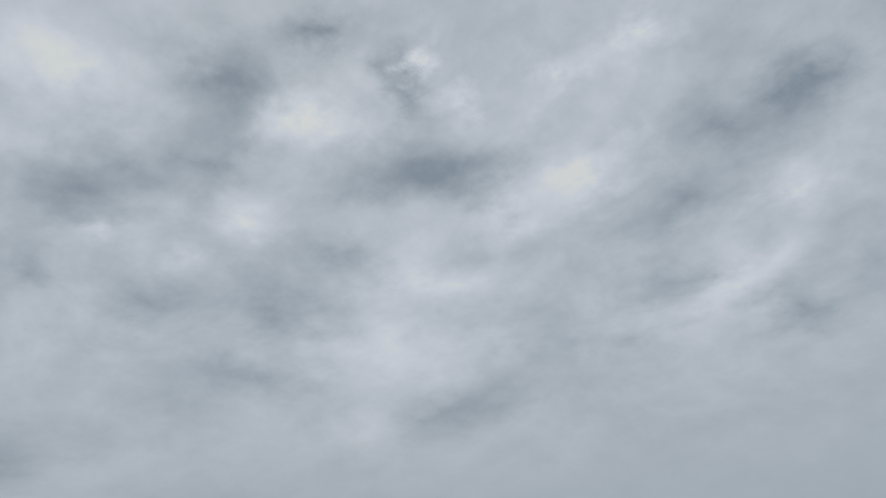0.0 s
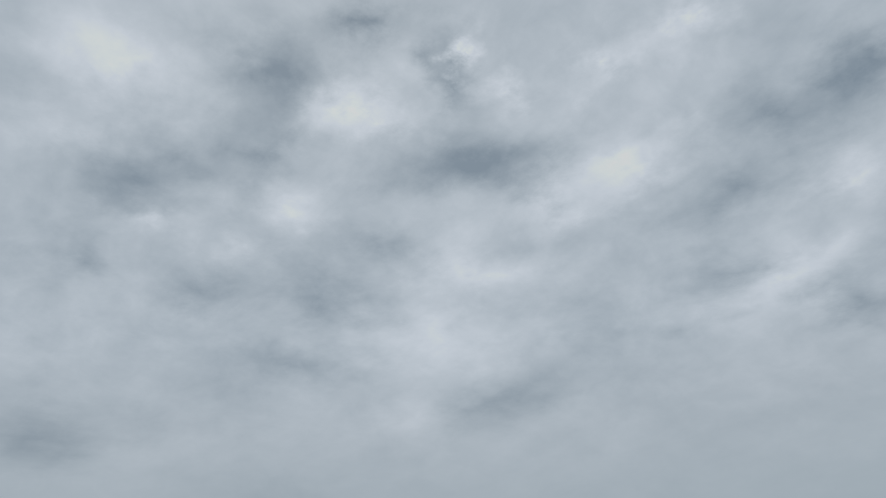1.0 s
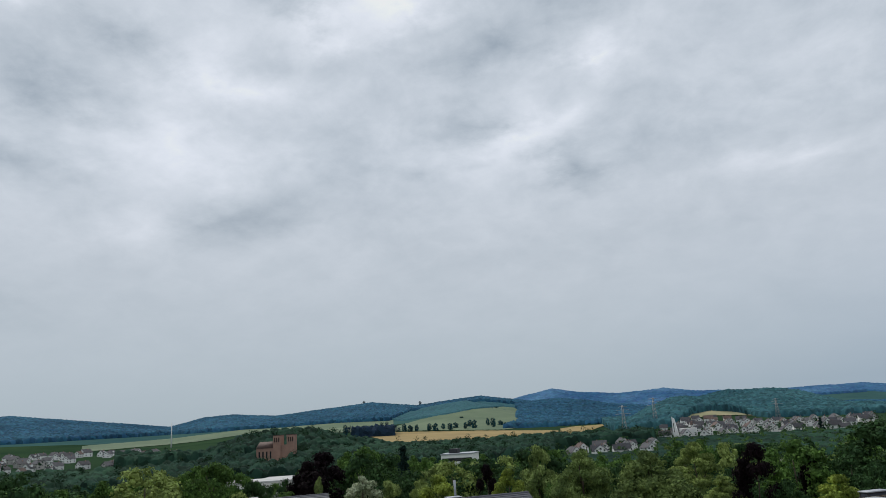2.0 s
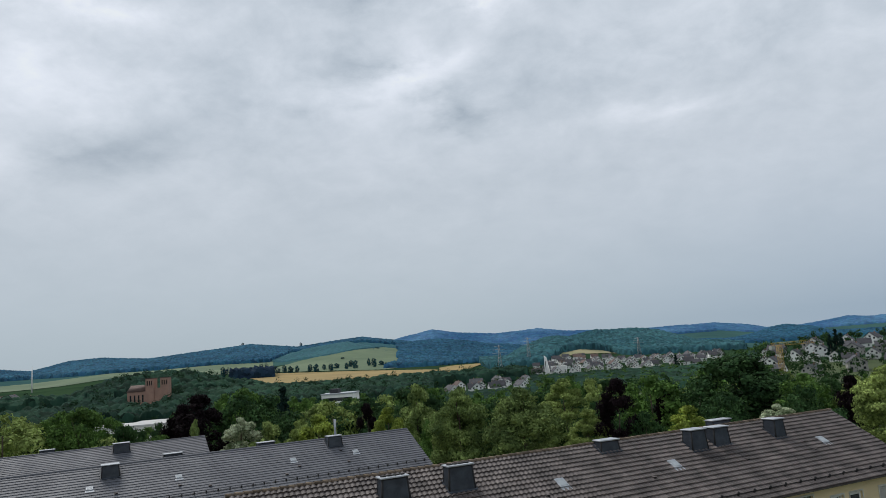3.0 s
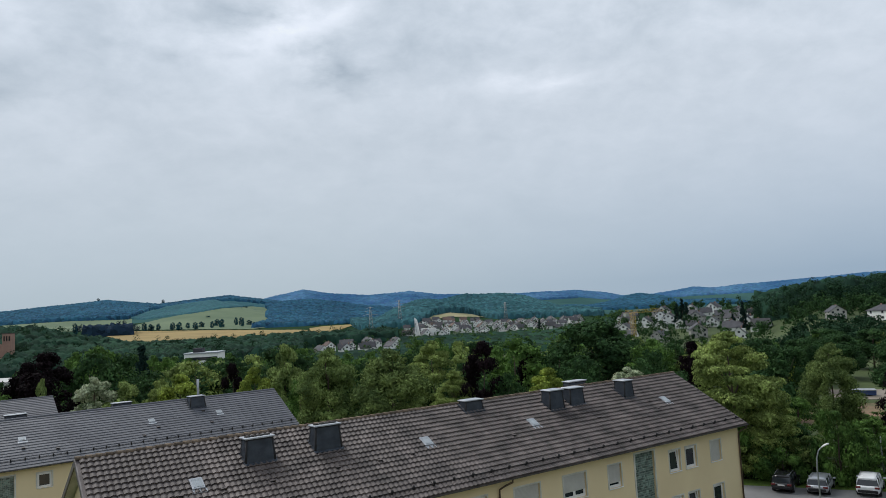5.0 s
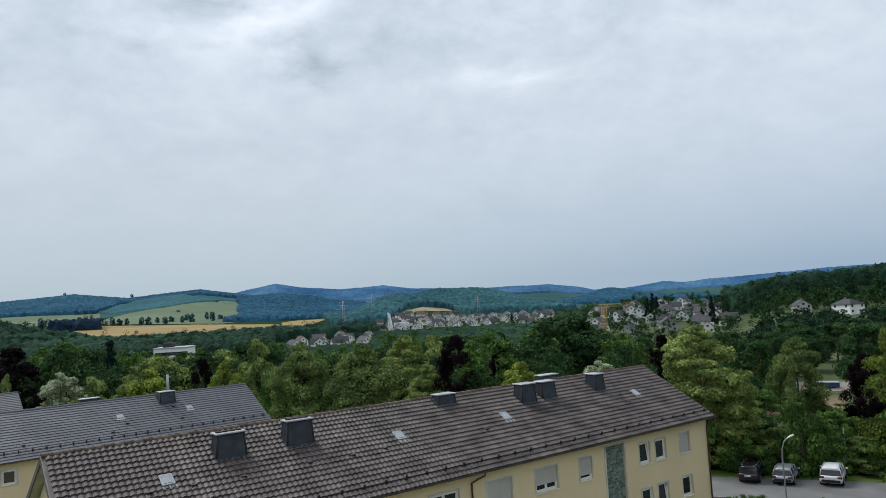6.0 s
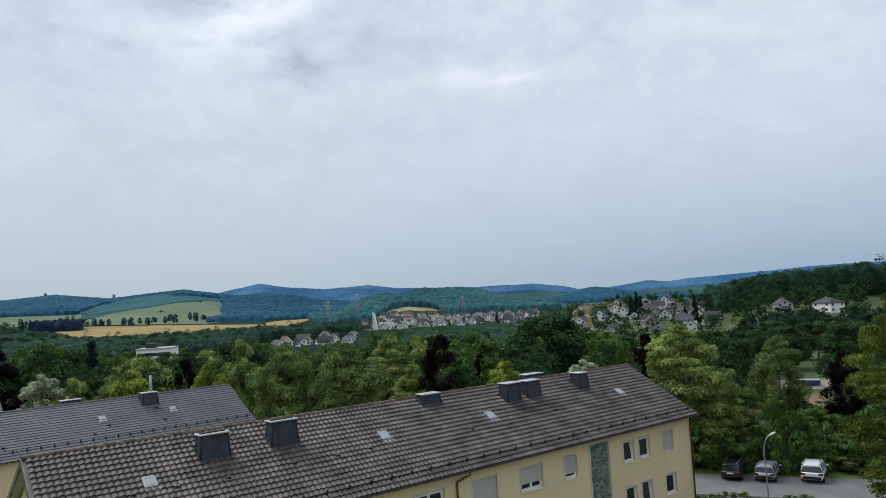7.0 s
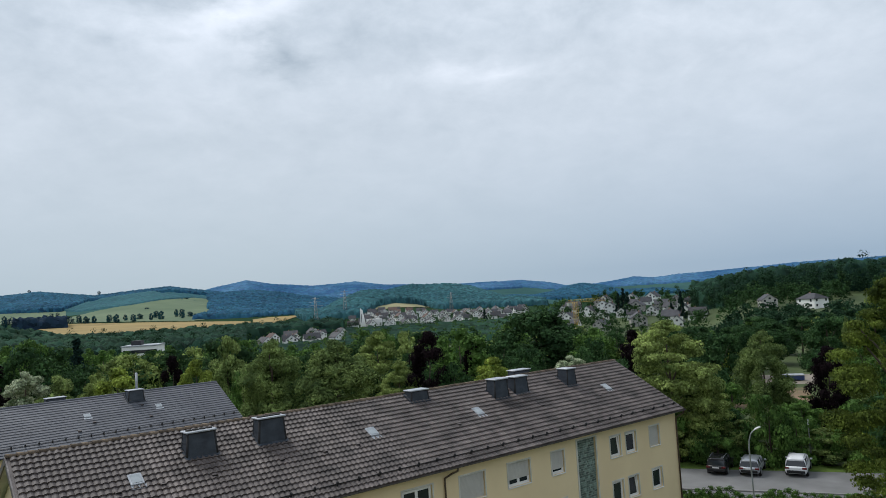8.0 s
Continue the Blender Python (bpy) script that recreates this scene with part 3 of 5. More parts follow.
def chimney(house, ridge_z, s0, s1, d0, d1, top, taper=0.12, flues=0, side=1, slabs=True):
    """A slate-clad chimney that narrows upwards, with a light cover slab and dark discs for its flue holes."""
    a, b = on_roof(ridge_z, s0, d0, 0, side), on_roof(ridge_z, s1, d1, 0, side)
    y0, y1 = sorted((a.y, b.y))
    z0, z1 = min(a.z, b.z) - 0.25, ridge_z + top
    bm = bmesh.new()
    vs = box(bm, s0, s1, y0, y1, z0, z1)
    for v in vs:
        if v.co.z > z1 - 0.01:
            v.co.x += taper * (1 if v.co.x < (s0 + s1) / 2 else -1)
            v.co.y += taper * 0.6 * (1 if v.co.y < (y0 + y1) / 2 else -1)
    c = part("chimney", bm, M["slate"], house, "slate-clad chimney with a light cover slab")
    # courses of slates on the two long faces and the ends
    rows, cols = max(3, int((z1 - z0) / 0.2)), max(3, int((s1 - s0) / 0.3))
    bm = bmesh.new()
    for r in range(rows):
        k0 = r / rows
        k1 = (r + 1) / rows + 0.01
        for q in range(cols):
            for face in (1, -1):
                def at(u, k, out):
                    x = (s0 + taper * k) + (s1 - s0 - 2 * taper * k) * u
                    yy = (y1 - taper * 0.6 * k + out) if face > 0 else (y0 + taper * 0.6 * k - out)
                    return bm.verts.new((x, yy, z0 + (z1 - z0) * k))
                u0, u1 = (q + 0.008) / cols, (q + 0.992) / cols
                f = [at(u0, k0, 0.024), at(u1, k0, 0.024), at(u1, k1, 0.010), at(u0, k1, 0.010)]
                bm.faces.new(f if face > 0 else f[::-1])
    for x, sg in ((s0, 1), (s1, -1)):
        for r in range(rows):
            k0, k1 = r / rows, (r + 1) / rows + 0.01
            f = [bm.verts.new((x + sg * (taper * k - o), y0 + taper * 0.6 * k + (y1 - y0 - 1.2 * taper * k) * u, z0 + (z1 - z0) * k)) for u, k, o in ((0, k0, 0.024), (1, k0, 0.024), (1, k1, 0.01), (0, k1, 0.01))]
            bm.faces.new(f if sg < 0 else f[::-1])
    part("slate_cladding", bm, M["slate"], c)["kind"] = "stuff"
    # near-black strips over the corners
    for x, sx in ((s0, 1), (s1, -1)):
        for y, sy in ((y0, 1), (y1, -1)):
            bm = bmesh.new()
            tube(bm, [(x + sx * 0.01, y + sy * 0.01, z0), (x + sx * (taper + 0.01), y + sy * (taper * 0.6 + 0.01), z1)], 0.055, 6)
            part("corner_strip", bm, M["rubber"], c, "near-black lead corner strip")
    part("lead_collar", boxes((s0 + taper - 0.04, s1 - taper + 0.04, y0 + taper * 0.6 - 0.04, y1 - taper * 0.6 + 0.04, z1 - 0.05, z1 - 0.002)), M["rubber"], c, "dark lead collar under the slab")
    part("cover_slab", boxes((s0 + taper - 0.1, s1 - taper + 0.1, y0 + taper * 0.6 - 0.1, y1 - taper * 0.6 + 0.1, z1, z1 + 0.07), bevel=0.015), M["zinc"], c, "light grey cover slab")
    # Near-black discs on the slab paint the shade of open flues.
    for k in range(flues):
        x = s0 + taper + (s1 - s0 - 2 * taper) * (k + 0.5) / flues
        bm = bmesh.new()
        bmesh.ops.create_cone(bm, cap_ends=True, segments=10, radius1=0.15, radius2=0.14, depth=0.06, matrix=Matrix.Translation((x, (y0 + y1) / 2, z1 + 0.09)))
        part("flue", bm, M["room"], c)
    # lead flashing at the foot
    bm = bmesh.new()
    for q0, q1, e0, e1 in ((s0 - 0.05, s1 + 0.05, d1 - 0.02, d1 + 0.1), (s0 - 0.06, s0 + 0.02, d0 - 0.1, d1), (s1 - 0.02, s1 + 0.06, d0 - 0.1, d1)):
        box(bm, q0, q1, e0, e1, 0.02, 0.1)
    bm.transform(roof_frame(ridge_z, 0, 0, side))
    if side > 0:
        part("flashing", bm, M["slate"], c)
    else:
        bm.free()
    return c


def skylight(house, ridge_z, s, d, w=0.55, h=0.62):
    m = roof_frame(ridge_z, s, d)
    fr = part("skylight", boxes((-w / 2, w / 2, -0.05, h, 0.05, 0.13), bevel=0.02), M["zinc"], house, "small zinc roof hatch", m)
    part("pane", boxes((-w / 2 + 0.08, w / 2 - 0.08, 0.04, h - 0.08, 0.132, 0.142)), M["hatch"], fr)
    part("apron", boxes((-w / 2 - 0.06, w / 2 + 0.06, h + 0.004, h + 0.22, 0.04, 0.07), bevel=0.01), M["zinc"], fr)


def vent(house, ridge_z, s, d):
    bm = bmesh.new()
    box(bm, -0.12, 0.12, -0.1, 0.16, 0.0, 0.16)
    for v in bm.verts:
        if v.co.y < 0 and v.co.z > 0.1:
            v.co.z = 0.05
    v = part("roof_vent", bm, M["tile"], house, "", roof_frame(ridge_z, s, d))
    part("vent_mouth", boxes((-0.09, 0.09, 0.162, 0.168, 0.05, 0.14)), M["rubber"], v)


def snow_guard(house, ridge_z, length, d, mat, step=1.15):
    bm = bmesh.new()
    box(bm, 0.3, length - 0.3, -0.01, 0.01, 0.15, 0.175)
    part("snow_rail", bm, mat, house, "", roof_frame(ridge_z, 0, d))
    br = boxes((-0.02, 0.02, -0.25, 0.02, 0.04, 0.07), (-0.04, 0.04, -0.05, 0.04, 0.04, 0.27))
    first = part("snow_bracket", br, mat, house, "", roof_frame(ridge_z, 0.6, d))
    s = 0.6 + step
    while s < length - 0.3:
        o = first.copy()
        o.matrix_basis = roof_frame(ridge_z, s, d)
        scene.collection.objects.link(o)
        s += step


# the cream block across the street
Z1, L1 = 10.757, 39.25
row_a = [(6.58, 7.6), (4.99, 6.03), (2.45, 3.5), (11.9, 12.96), (14.75, 16.44), (18.15, 19.87), (21.67, 23.5), (25.6, 27.2), (29.5, 30.6), (33.0, 34.7)]
state = {0: (0, True), 1: (0, False), 2: (1.0, False), 3: (0.8, False), 4: (0.7, False), 5: (1.0, False), 6: (0, False), 7: (0.5, False), 8: (0, False), 9: (1.0, False)}
holes_1 = []
for k, (a, b) in enumerate(row_a):
    holes_1.append((a, b, 5.62, 6.90, *state[k]))
    holes_1.append((a, b, 2.87, 4.15, 0, k == 1))
    holes_1.append((a, b, 0.12, 1.40, 0.5 if k % 3 == 0 else 0, False))
strip_1 = (9.02, 10.70, 0.0, 7.19)
B1 = apartment_block("apartment_house", block_pose(12.332, 54.114, 39.28), "long cream rendered apartment house with a brown tiled gable roof", Z1, L1, M["cream"], holes_1, [strip_1])
for a, b, z0, z1, sh, ti in holes_1:
    make_window(B1, a, b, z0, z1, RUN - OVER, sh, ti)

# the blocks with anthracite roofs behind it
Z2, L2 = 9.35, 46.0
holes_2 = [(a, b, 4.5, 5.6, 0, False) for a, b in ((20.7, 21.7), (3.0, 4.0), (6.0, 7.5), (10, 11.5), (15.0, 16.2), (28.6, 30.2), (32.5, 33.5))]
strip_2 = (23.2, 25.0, 0.0, 5.7)
B2 = apartment_block("apartment_house", block_pose(-23.05, 71.37, 42.38), "long cream apartment house with an anthracite tiled roof", Z2, L2, M["cream"], holes_2, [strip_2])
for a, b, z0, z1, sh, ti in holes_2:
    make_window(B2, a, b, z0, z1, RUN - OVER, sh, ti)
Z3, L3 = 8.8, 40.0
B3 = apartment_block("apartment_house", block_pose(-53.0, 81.7, 42.38), "apartment house with an anthracite tiled roof behind another block", Z3, L3, M["cream"], [], [])

for h, rz, s0, s1, d0, d1, top, fl, sd in (
        (B1, Z1, 31.2, 32.65, 1.35, 2.2, 0.05, 4, 1), (B1, Z1, 27.8, 29.25, 1.3, 2.15, 0.15, 4, 1), (B1, Z1, 18.2, 19.55, 0.1, 0.95, 0.17, 0, 1),
        (B1, Z1, 12.72, 13.95, 1.05, 2.0, 0.20, 0, 1), (B1, Z1, 10.85, 12.12, 0.95, 1.85, 0.15, 0, 1), (B1, Z1, 6.4, 7.35, 0.9, 2.0, 0.15, 0, 1), (B1, Z1, 8.3, 9.95, 0.7, 1.5, 0.22, 0, -1),
        (B2, Z2, 7.4, 8.85, 0.35, 1.55, 0.25, 0, 1), (B2, Z2, 26.75, 28.2, 0.45, 1.85, 0.15, 0, 1), (B2, Z2, 13.3, 15.0, 0.7, 1.6, 0.25, 0, -1), (B2, Z2, 21.5, 23.2, 0.7, 1.6, 0.25, 0, -1),
        (B3, Z3, 8.7, 10.6, 0.3, 1.6, 0.3, 0, 1), (B3, Z3, 16.5, 18.2, 0.7, 1.6, 0.3, 0, -1)):
    chimney(h, rz, s0, s1, d0, d1, top, flues=fl, side=sd)
for s, d in ((4.3, 2.5), (15.97, 2.45), (23.3, 2.45), (34.95, 2.57)):
    skylight(B1, Z1, s, d)
for s, d in ((5.8, 2.54), (5.75, 3.37), (11.12, 3.24), (24.59, 3.36), (26.44, 3.41), (28.67, 3.36), (31.88, 3.45), (34.01, 3.37), (35.77, 3.33), (18.0, 3.4)):
    vent(B1, Z1, s, d)
for s, d in ((6.56, 2.5), (12.54, 2.5), (22.35, 2.7), (29.06, 2.7)):
    skylight(B2, Z2, s, d, 0.55, 0.42)
for s, d in ((7.85, 2.13), (7.67, 3.96), (12.23, 3.65), (13.6, 4.56), (22.4, 4.0), (27.2, 3.9), (20.1, 4.6)):
    vent(B2, Z2, s, d)
snow_guard(B1, Z1, L1, 5.82, M["rubber"])
snow_guard(B2, Z2, L2, 5.5, M["rubber"], 0.95)
downpipe(B1, 0.52, Z1, M["copper"], 0.25)
downpipe(B1, 20.89, Z1, M["copper"], 0.5)
# ---- trees ----
def leaf_cloud(rng, centres, radii, count, leaf, droop=0.0, squash=0.75, inner=0.2):
    """Many small bent leaf sprays on the outside of clumps, larger light-blocking ones inside: verts and faces."""
    centres, radii = np.asarray(centres), np.asarray(radii)
    pick = rng.choice(len(centres), count, p=radii ** 2 / (radii ** 2).sum())
    d = rng.normal(size=(count, 3))
    d[:, 2] += 0.5
    d /= np.linalg.norm(d, axis=1)[:, None]
    depth = np.where(rng.random(count) < inner, rng.uniform(0.3, 0.8, count), rng.uniform(0.82, 1.12, count))
    p = centres[pick] + d * (radii[pick] * depth)[:, None] * np.array((1, 1, squash))
    nrm = d + rng.normal(size=(count, 3)) * 0.38
    nrm /= np.linalg.norm(nrm, axis=1)[:, None]
    a = np.cross(nrm, rng.normal(size=(count, 3)))
    a[:, 2] -= droop * np.linalg.norm(a, axis=1)
    a /= np.linalg.norm(a, axis=1)[:, None] + 1e-9
    b = np.cross(nrm, a)
    b /= np.linalg.norm(b, axis=1)[:, None] + 1e-9
    # Inner sprays are enlarged to block light and darken the crown.
    s = leaf * (rng.uniform(0.6, 1.35, count) * np.where(depth < 0.8, 2.2, 1.0))[:, None]
    ln = 1.0 + droop * 0.8
    v = np.stack([p - a * s * 0.5 * ln, p + b * s * 0.38 - nrm * s * 0.12, p + a * s * 0.5 * ln, p - b * s * 0.38 - nrm * s * 0.12], 1).reshape(-1, 3)
    return v, np.arange(count * 4).reshape(-1, 4)


PROFILES = dict(
    round=lambda u: np.sqrt(np.clip(1 - (1.9 * u - 0.9) ** 2, 0.02, 1)),
    oval=lambda u: np.clip(np.sin(np.pi * np.clip(u * 0.93 + 0.07, 0, 1)) ** 0.7, 0.08, 1),
    drop=lambda u: np.clip((1 - u) ** 0.6 * (0.55 + u * 0.9), 0.06, 1),
    cone=lambda u: np.clip(1.02 - u, 0.05, 1),
)


def make_tree(name, seed, height, radius, leafs, bark, profile="round", base=0.12, clumps=42, count=9000, leaf=0.3, droop=0.0, size=0.3, limbs=4, squash=0.75):
    rng = np.random.default_rng(seed)
    tree = new(name)
    us = np.concatenate([rng.uniform(0.0, 1, clumps), [0.97]])
    rr = PROFILES[profile](us) * radius
    th = rng.uniform(0, 2 * np.pi, clumps + 1)
    q = np.sqrt(rng.uniform(0.25, 1, clumps + 1)) * 0.86
    q[-1] = 0.1
    lean = rng.uniform(-0.08, 0.08, 2) * radius
    c = np.stack([np.cos(th) * rr * q + lean[0] * us, np.sin(th) * rr * q + lean[1] * us, height * (base + (1 - base) * (us * 0.93 + 0.02))], 1)
    rad = radius * size * rng.uniform(0.6, 1.25, clumps + 1) * np.clip(0.55 + 0.6 * PROFILES[profile](us), 0.4, 1.1)
    v, f = leaf_cloud(rng, c, rad, count, leaf, droop, squash)
    v[:, 2] = np.minimum(v[:, 2], height)
    part("crown", (v, [], f), leafs, tree)
    bm = bmesh.new()
    top = height * 0.8
    tr = max(0.12, height * 0.017)
    tube(bm, [(lean[0] * k * 0.5 + rng.normal() * 0.04 * height * k * 0.3, lean[1] * k * 0.5, -0.6 + (top + 0.6) * k) for k in np.linspace(0, 1, 6)], tr, 8, tr * 0.25)
    for k in range(limbs):
        e = c[rng.integers(len(c))]
        z0 = max(height * 0.12, e[2] - radius * rng.uniform(0.5, 0.9))
        limb = bmesh.new()
        tube(limb, [(0, 0, min(z0, top * 0.9)), (e[0] * 0.5, e[1] * 0.5, (z0 + e[2]) / 2 + 0.1), tuple(e)], tr * 0.4, 5, tr * 0.1)
        part("branch", limb, bark, tree)
    part("trunk", bm, bark, tree)
    tree["h"], tree["r"] = height, radius
    return tree


TREES = {}


def template(kind, *args, **kw):
    TREES[kind] = [make_tree(kind, *args, **kw)]


def stand(kind, az, r, top_el, half, label="", category="tree", group="", turn=0.0, shape=None):
    """Stands a copy of a template at a bearing and distance, its crown as wide as half and its top at that elevation."""
    src = TREES[kind][0]
    x, y = r * math.sin(radians(az)), r * math.cos(radians(az))
    z = float(land(x, y))
    h = 16 + r * math.tan(radians(top_el)) - z
    k, kz = half / src["r"], h / src["h"]
    m = Matrix.Translation((x, y, z)) @ Matrix.Rotation(turn, 4, "Z") @ Matrix.Diagonal((k, k, kz, 1))
    o = copy_thing(src, m)
    o.name = src.name.split(".")[0].replace("_far", "")
    return tagged(o, label or LABELS[kind], category, group or "trees of the park")


LABELS = dict(
    broadleaf_tree="dense green broadleaf tree with a rounded crown", dark_tree="tall dark green broadleaf tree", maple_tree="light green tree with layered leaf clusters",
    birch_tree="soft olive-green birch with hanging twigs", copper_beech="dark purple copper beech in the park", yellow_tree="yellow-green bushy tree in the park",
    pale_tree="pale variegated tree with a domed crown", olive_tree="olive-green tree with a loose crown", spruce_tree="dark narrow spruce among houses", shrub="green shrub at the edge of the car park",
    hornbeam="tall yellow-green tree close beside the street", park_tree="green broadleaf tree of the wooded park", park_tree_dark="dark green broadleaf tree of the wooded park",
    field_tree="dark round tree in the fields", park_tree_light="fresh green broadleaf tree of the wooded park")
template("broadleaf_tree", 11, 15, 5.0, M["leaf_green"], M["bark"], "round", 0.1, 46, 9000, 0.34)
template("dark_tree", 12, 15, 6.0, M["leaf_dark"], M["bark"], "round", 0.08, 54, 8000, 0.42, size=0.28)
template("maple_tree", 13, 13, 4.6, M["leaf_light"], M["bark"], "oval", 0.06, 96, 24000, 0.22, size=0.25, squash=0.42)
template("birch_tree", 14, 13, 4.0, M["leaf_birch"], M["bark"], "oval", 0.03, 110, 24000, 0.175, droop=0.6, size=0.27)
template("copper_beech", 15, 13, 4.0, M["leaf_copper"], M["bark"], "oval", 0.04, 50, 9000, 0.30)
template("yellow_tree", 16, 11, 3.0, M["leaf_yellow"], M["bark"], "oval", 0.05, 44, 8000, 0.26)
template("pale_tree", 17, 12, 3.0, M["leaf_pale"], M["bark"], "round", 0.02, 110, 20000, 0.24, size=0.24)
template("olive_tree", 18, 12, 3.5, M["leaf_olive"], M["bark"], "oval", 0.04, 46, 9000, 0.28, droop=0.3)
template("hornbeam", 19, 16, 4.5, M["leaf_hornbeam"], M["bark"], "oval", 0.02, 100, 44000, 0.125, droop=0.4, size=0.21, squash=0.42)
template("shrub", 20, 3.4, 2.6, M["leaf_green"], M["bark"], "round", 0.0, 34, 5000, 0.16, size=0.26)
template("spruce_tree", 21, 16, 2.6, M["needle"], M["bark"], "cone", 0.05, 46, 4000, 0.5, droop=0.5, size=0.28)
template("park_tree", 22, 13, 5.0, M["leaf_green"], M["bark"], "round", 0.05, 34, 4200, 0.4, limbs=0, size=0.31)
template("park_tree_dark", 23, 13, 5.0, M["leaf_dark"], M["bark"], "round", 0.05, 34, 4200, 0.4, limbs=0, size=0.31)
template("park_tree_light", 24, 13, 5.0, M["leaf_light"], M["bark"], "oval", 0.05, 34, 4200, 0.38, limbs=0, size=0.31)
for far, near in (("park_tree_far", "leaf_green"), ("park_tree_dark_far", "leaf_dark"), ("park_tree_light_far", "leaf_olive")):
    template(far, 26, 13, 5.0, M[near], M["bark"], "round", 0.05, 30, 1900, 0.62, limbs=0, size=0.32)
    LABELS[far] = LABELS[far[:-4]]
# Field trees share the teal colour that holds painted haze.
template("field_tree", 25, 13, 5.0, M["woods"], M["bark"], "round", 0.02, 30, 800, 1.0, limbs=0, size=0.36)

for row in (
        ("maple_tree", 17.0, 70, -2.1, 4.6), ("maple_tree", 18.9, 71, -5.9, 2.9), ("hornbeam", 31.6, 48, 0.6, 4.0), ("copper_beech", 27.4, 80, -4.6, 2.0), ("birch_tree", 23.3, 88, -3.43, 3.0),
        ("copper_beech", 14.2, 95, -2.95, 2.4), ("dark_tree", 7.3, 125, -1.18, 8.2), ("yellow_tree", 3.3, 78, -4.45, 2.7), ("copper_beech", -1.7, 90, -2.15, 3.0),
        ("copper_beech", 1.9, 115, -3.1, 2.3), ("maple_tree", -5.5, 110, -1.85, 4.3), ("birch_tree", -8.8, 75, -2.4, 4.7), ("birch_tree", -13.9, 80, -2.05, 3.9),
        ("olive_tree", -17.1, 100, -1.45, 2.8), ("yellow_tree", -19.3, 95, -3.05, 2.6), ("copper_beech", -20.9, 105, -2.7, 2.1), ("maple_tree", -26.0, 100, -3.45, 2.8),
        ("pale_tree", -30.4, 95, -2.95, 3.0), ("olive_tree", -28.5, 93, -3.4, 2.9), ("broadleaf_tree", -30.2, 130, -0.9, 4.6), ("copper_beech", -33.4, 112, -1.0, 5.2), ("copper_beech", -34.6, 116, -1.6, 3.6),
        ("broadleaf_tree", -41.2, 110, -1.3, 4.7), ("dark_tree", -38.5, 115, -2.85, 2.7), ("olive_tree", -33.6, 103, -2.76, 1.2), ("yellow_tree", -24.7, 92, -3.2, 3.2),
        ("pale_tree", 9.5, 85, -4.7, 2.6), ("dark_tree", 20.6, 100, -3.6, 3.6), ("dark_tree", 27.6, 120, -2.7, 4.0), ("yellow_tree", 21.4, 105, -4.6, 1.6)):
    stand(*row, turn=row[1] * 1.7)

# the wooded park between the blocks and the town
rng = np.random.default_rng(5)
CAP_AZ = (-58, -44, -40.5, -39, -35.5, -34, -33, -27, -25, -21.5, -18, -15.5, -14.5, -8.5, -7.5, 0, 4, 8, 11, 20, 24, 27, 32, 40)
CAP_EL = (-0.9, -1.0, -1.6, -3.1, -3.1, -1.6, -1.4, -1.2, -2.25, -2.25, -1.5, -1.9, -3.3, -3.3, -2.3, -2.3, -1.8, -1.6, -2.7, -3.1, -2.7, -2.5, -1.4, -1.0)
count = 0
for r0, n in ((112, 30), (140, 34), (175, 36), (215, 38), (265, 40), (330, 44), (395, 20)):
    for k in range(n):
        az = -57 + 94 * (k + rng.uniform(0.1, 0.9)) / n
        r = r0 * rng.uniform(0.93, 1.1)
        if az > 22.5 and r < 150 or (az > 9 and r > 290):
            continue
        kind = ("park_tree", "park_tree_dark", "park_tree_dark", "park_tree_light")[int(rng.integers(4))]
        kind += "_far" if r > 190 else ""
        zt = float(land(r * math.sin(radians(az)), r * math.cos(radians(az))))
        h = min(rng.uniform(9, 17), 16 + r * math.tan(radians(float(np.interp(az, CAP_AZ, CAP_EL)) - rng.uniform(0, 0.25))) - zt)
        if h < 3.5:
            continue
        stand(kind, az, r, math.degrees(math.atan2(zt + h - 16, r)), h * rng.uniform(0.3, 0.45), turn=rng.uniform(0, 6))
# ---- fields on the far slopes ----
def r_at(az, el, start, stop=4600):
    """The first distance from start at which the land rises to that elevation."""
    r = np.arange(start, stop, 8.0)
    e = np.degrees(np.arctan2(land(r * math.sin(radians(az)), r * math.cos(radians(az))) - 16, r))
    k = np.argmax(e >= el)
    return float(r[k]) if e[k] >= el else stop


def field(name, mat, ba, low, high, start, label, na=60, lift=0.9):
    def edges(a):
        r0 = r_at(a, float(np.interp(a, ba, low)), start)
        return r0, max(r0 + 8, r_at(a, float(np.interp(a, ba, high)), r0))
    ob = polar_sheet(name, mat, ba[0], ba[-1], edges, na, 24, lift)
    tagged(ob, label, "field", kind="structure")


field("wheat_field", M["wheat"], (-30.6, -29.2, -27.6, -24.9, -21.1, -17.1, -15.8, -15.2), (-0.1, -0.5, -1.1, -1.1, -1.15, -1.25, -1.4, -1.2), (-0.02, -0.08, -0.13, -0.26, -0.43, -0.66, -0.73, -0.8), 900, "ripe golden wheat field on the valley slope")
field("wheat_field", M["wheat"], (-15.1, -14.1, -12.9, -11.7), (-1.1, -1.05, -0.95, -0.6), (-0.66, -0.56, -0.55, -0.53), 980, "strip of ripe wheat below the wooded hill", 24)
field("meadow", M["meadow"], (-27.8, -26, -23.9, -21.6, -19.4, -18.4, -18.1), (-0.04, -0.12, -0.22, -0.34, -0.45, -0.4, 0.5), (0.3, 0.67, 0.99, 1.28, 1.33, 1.22, 0.75), 1200, "pale green hillside meadow below the woods")
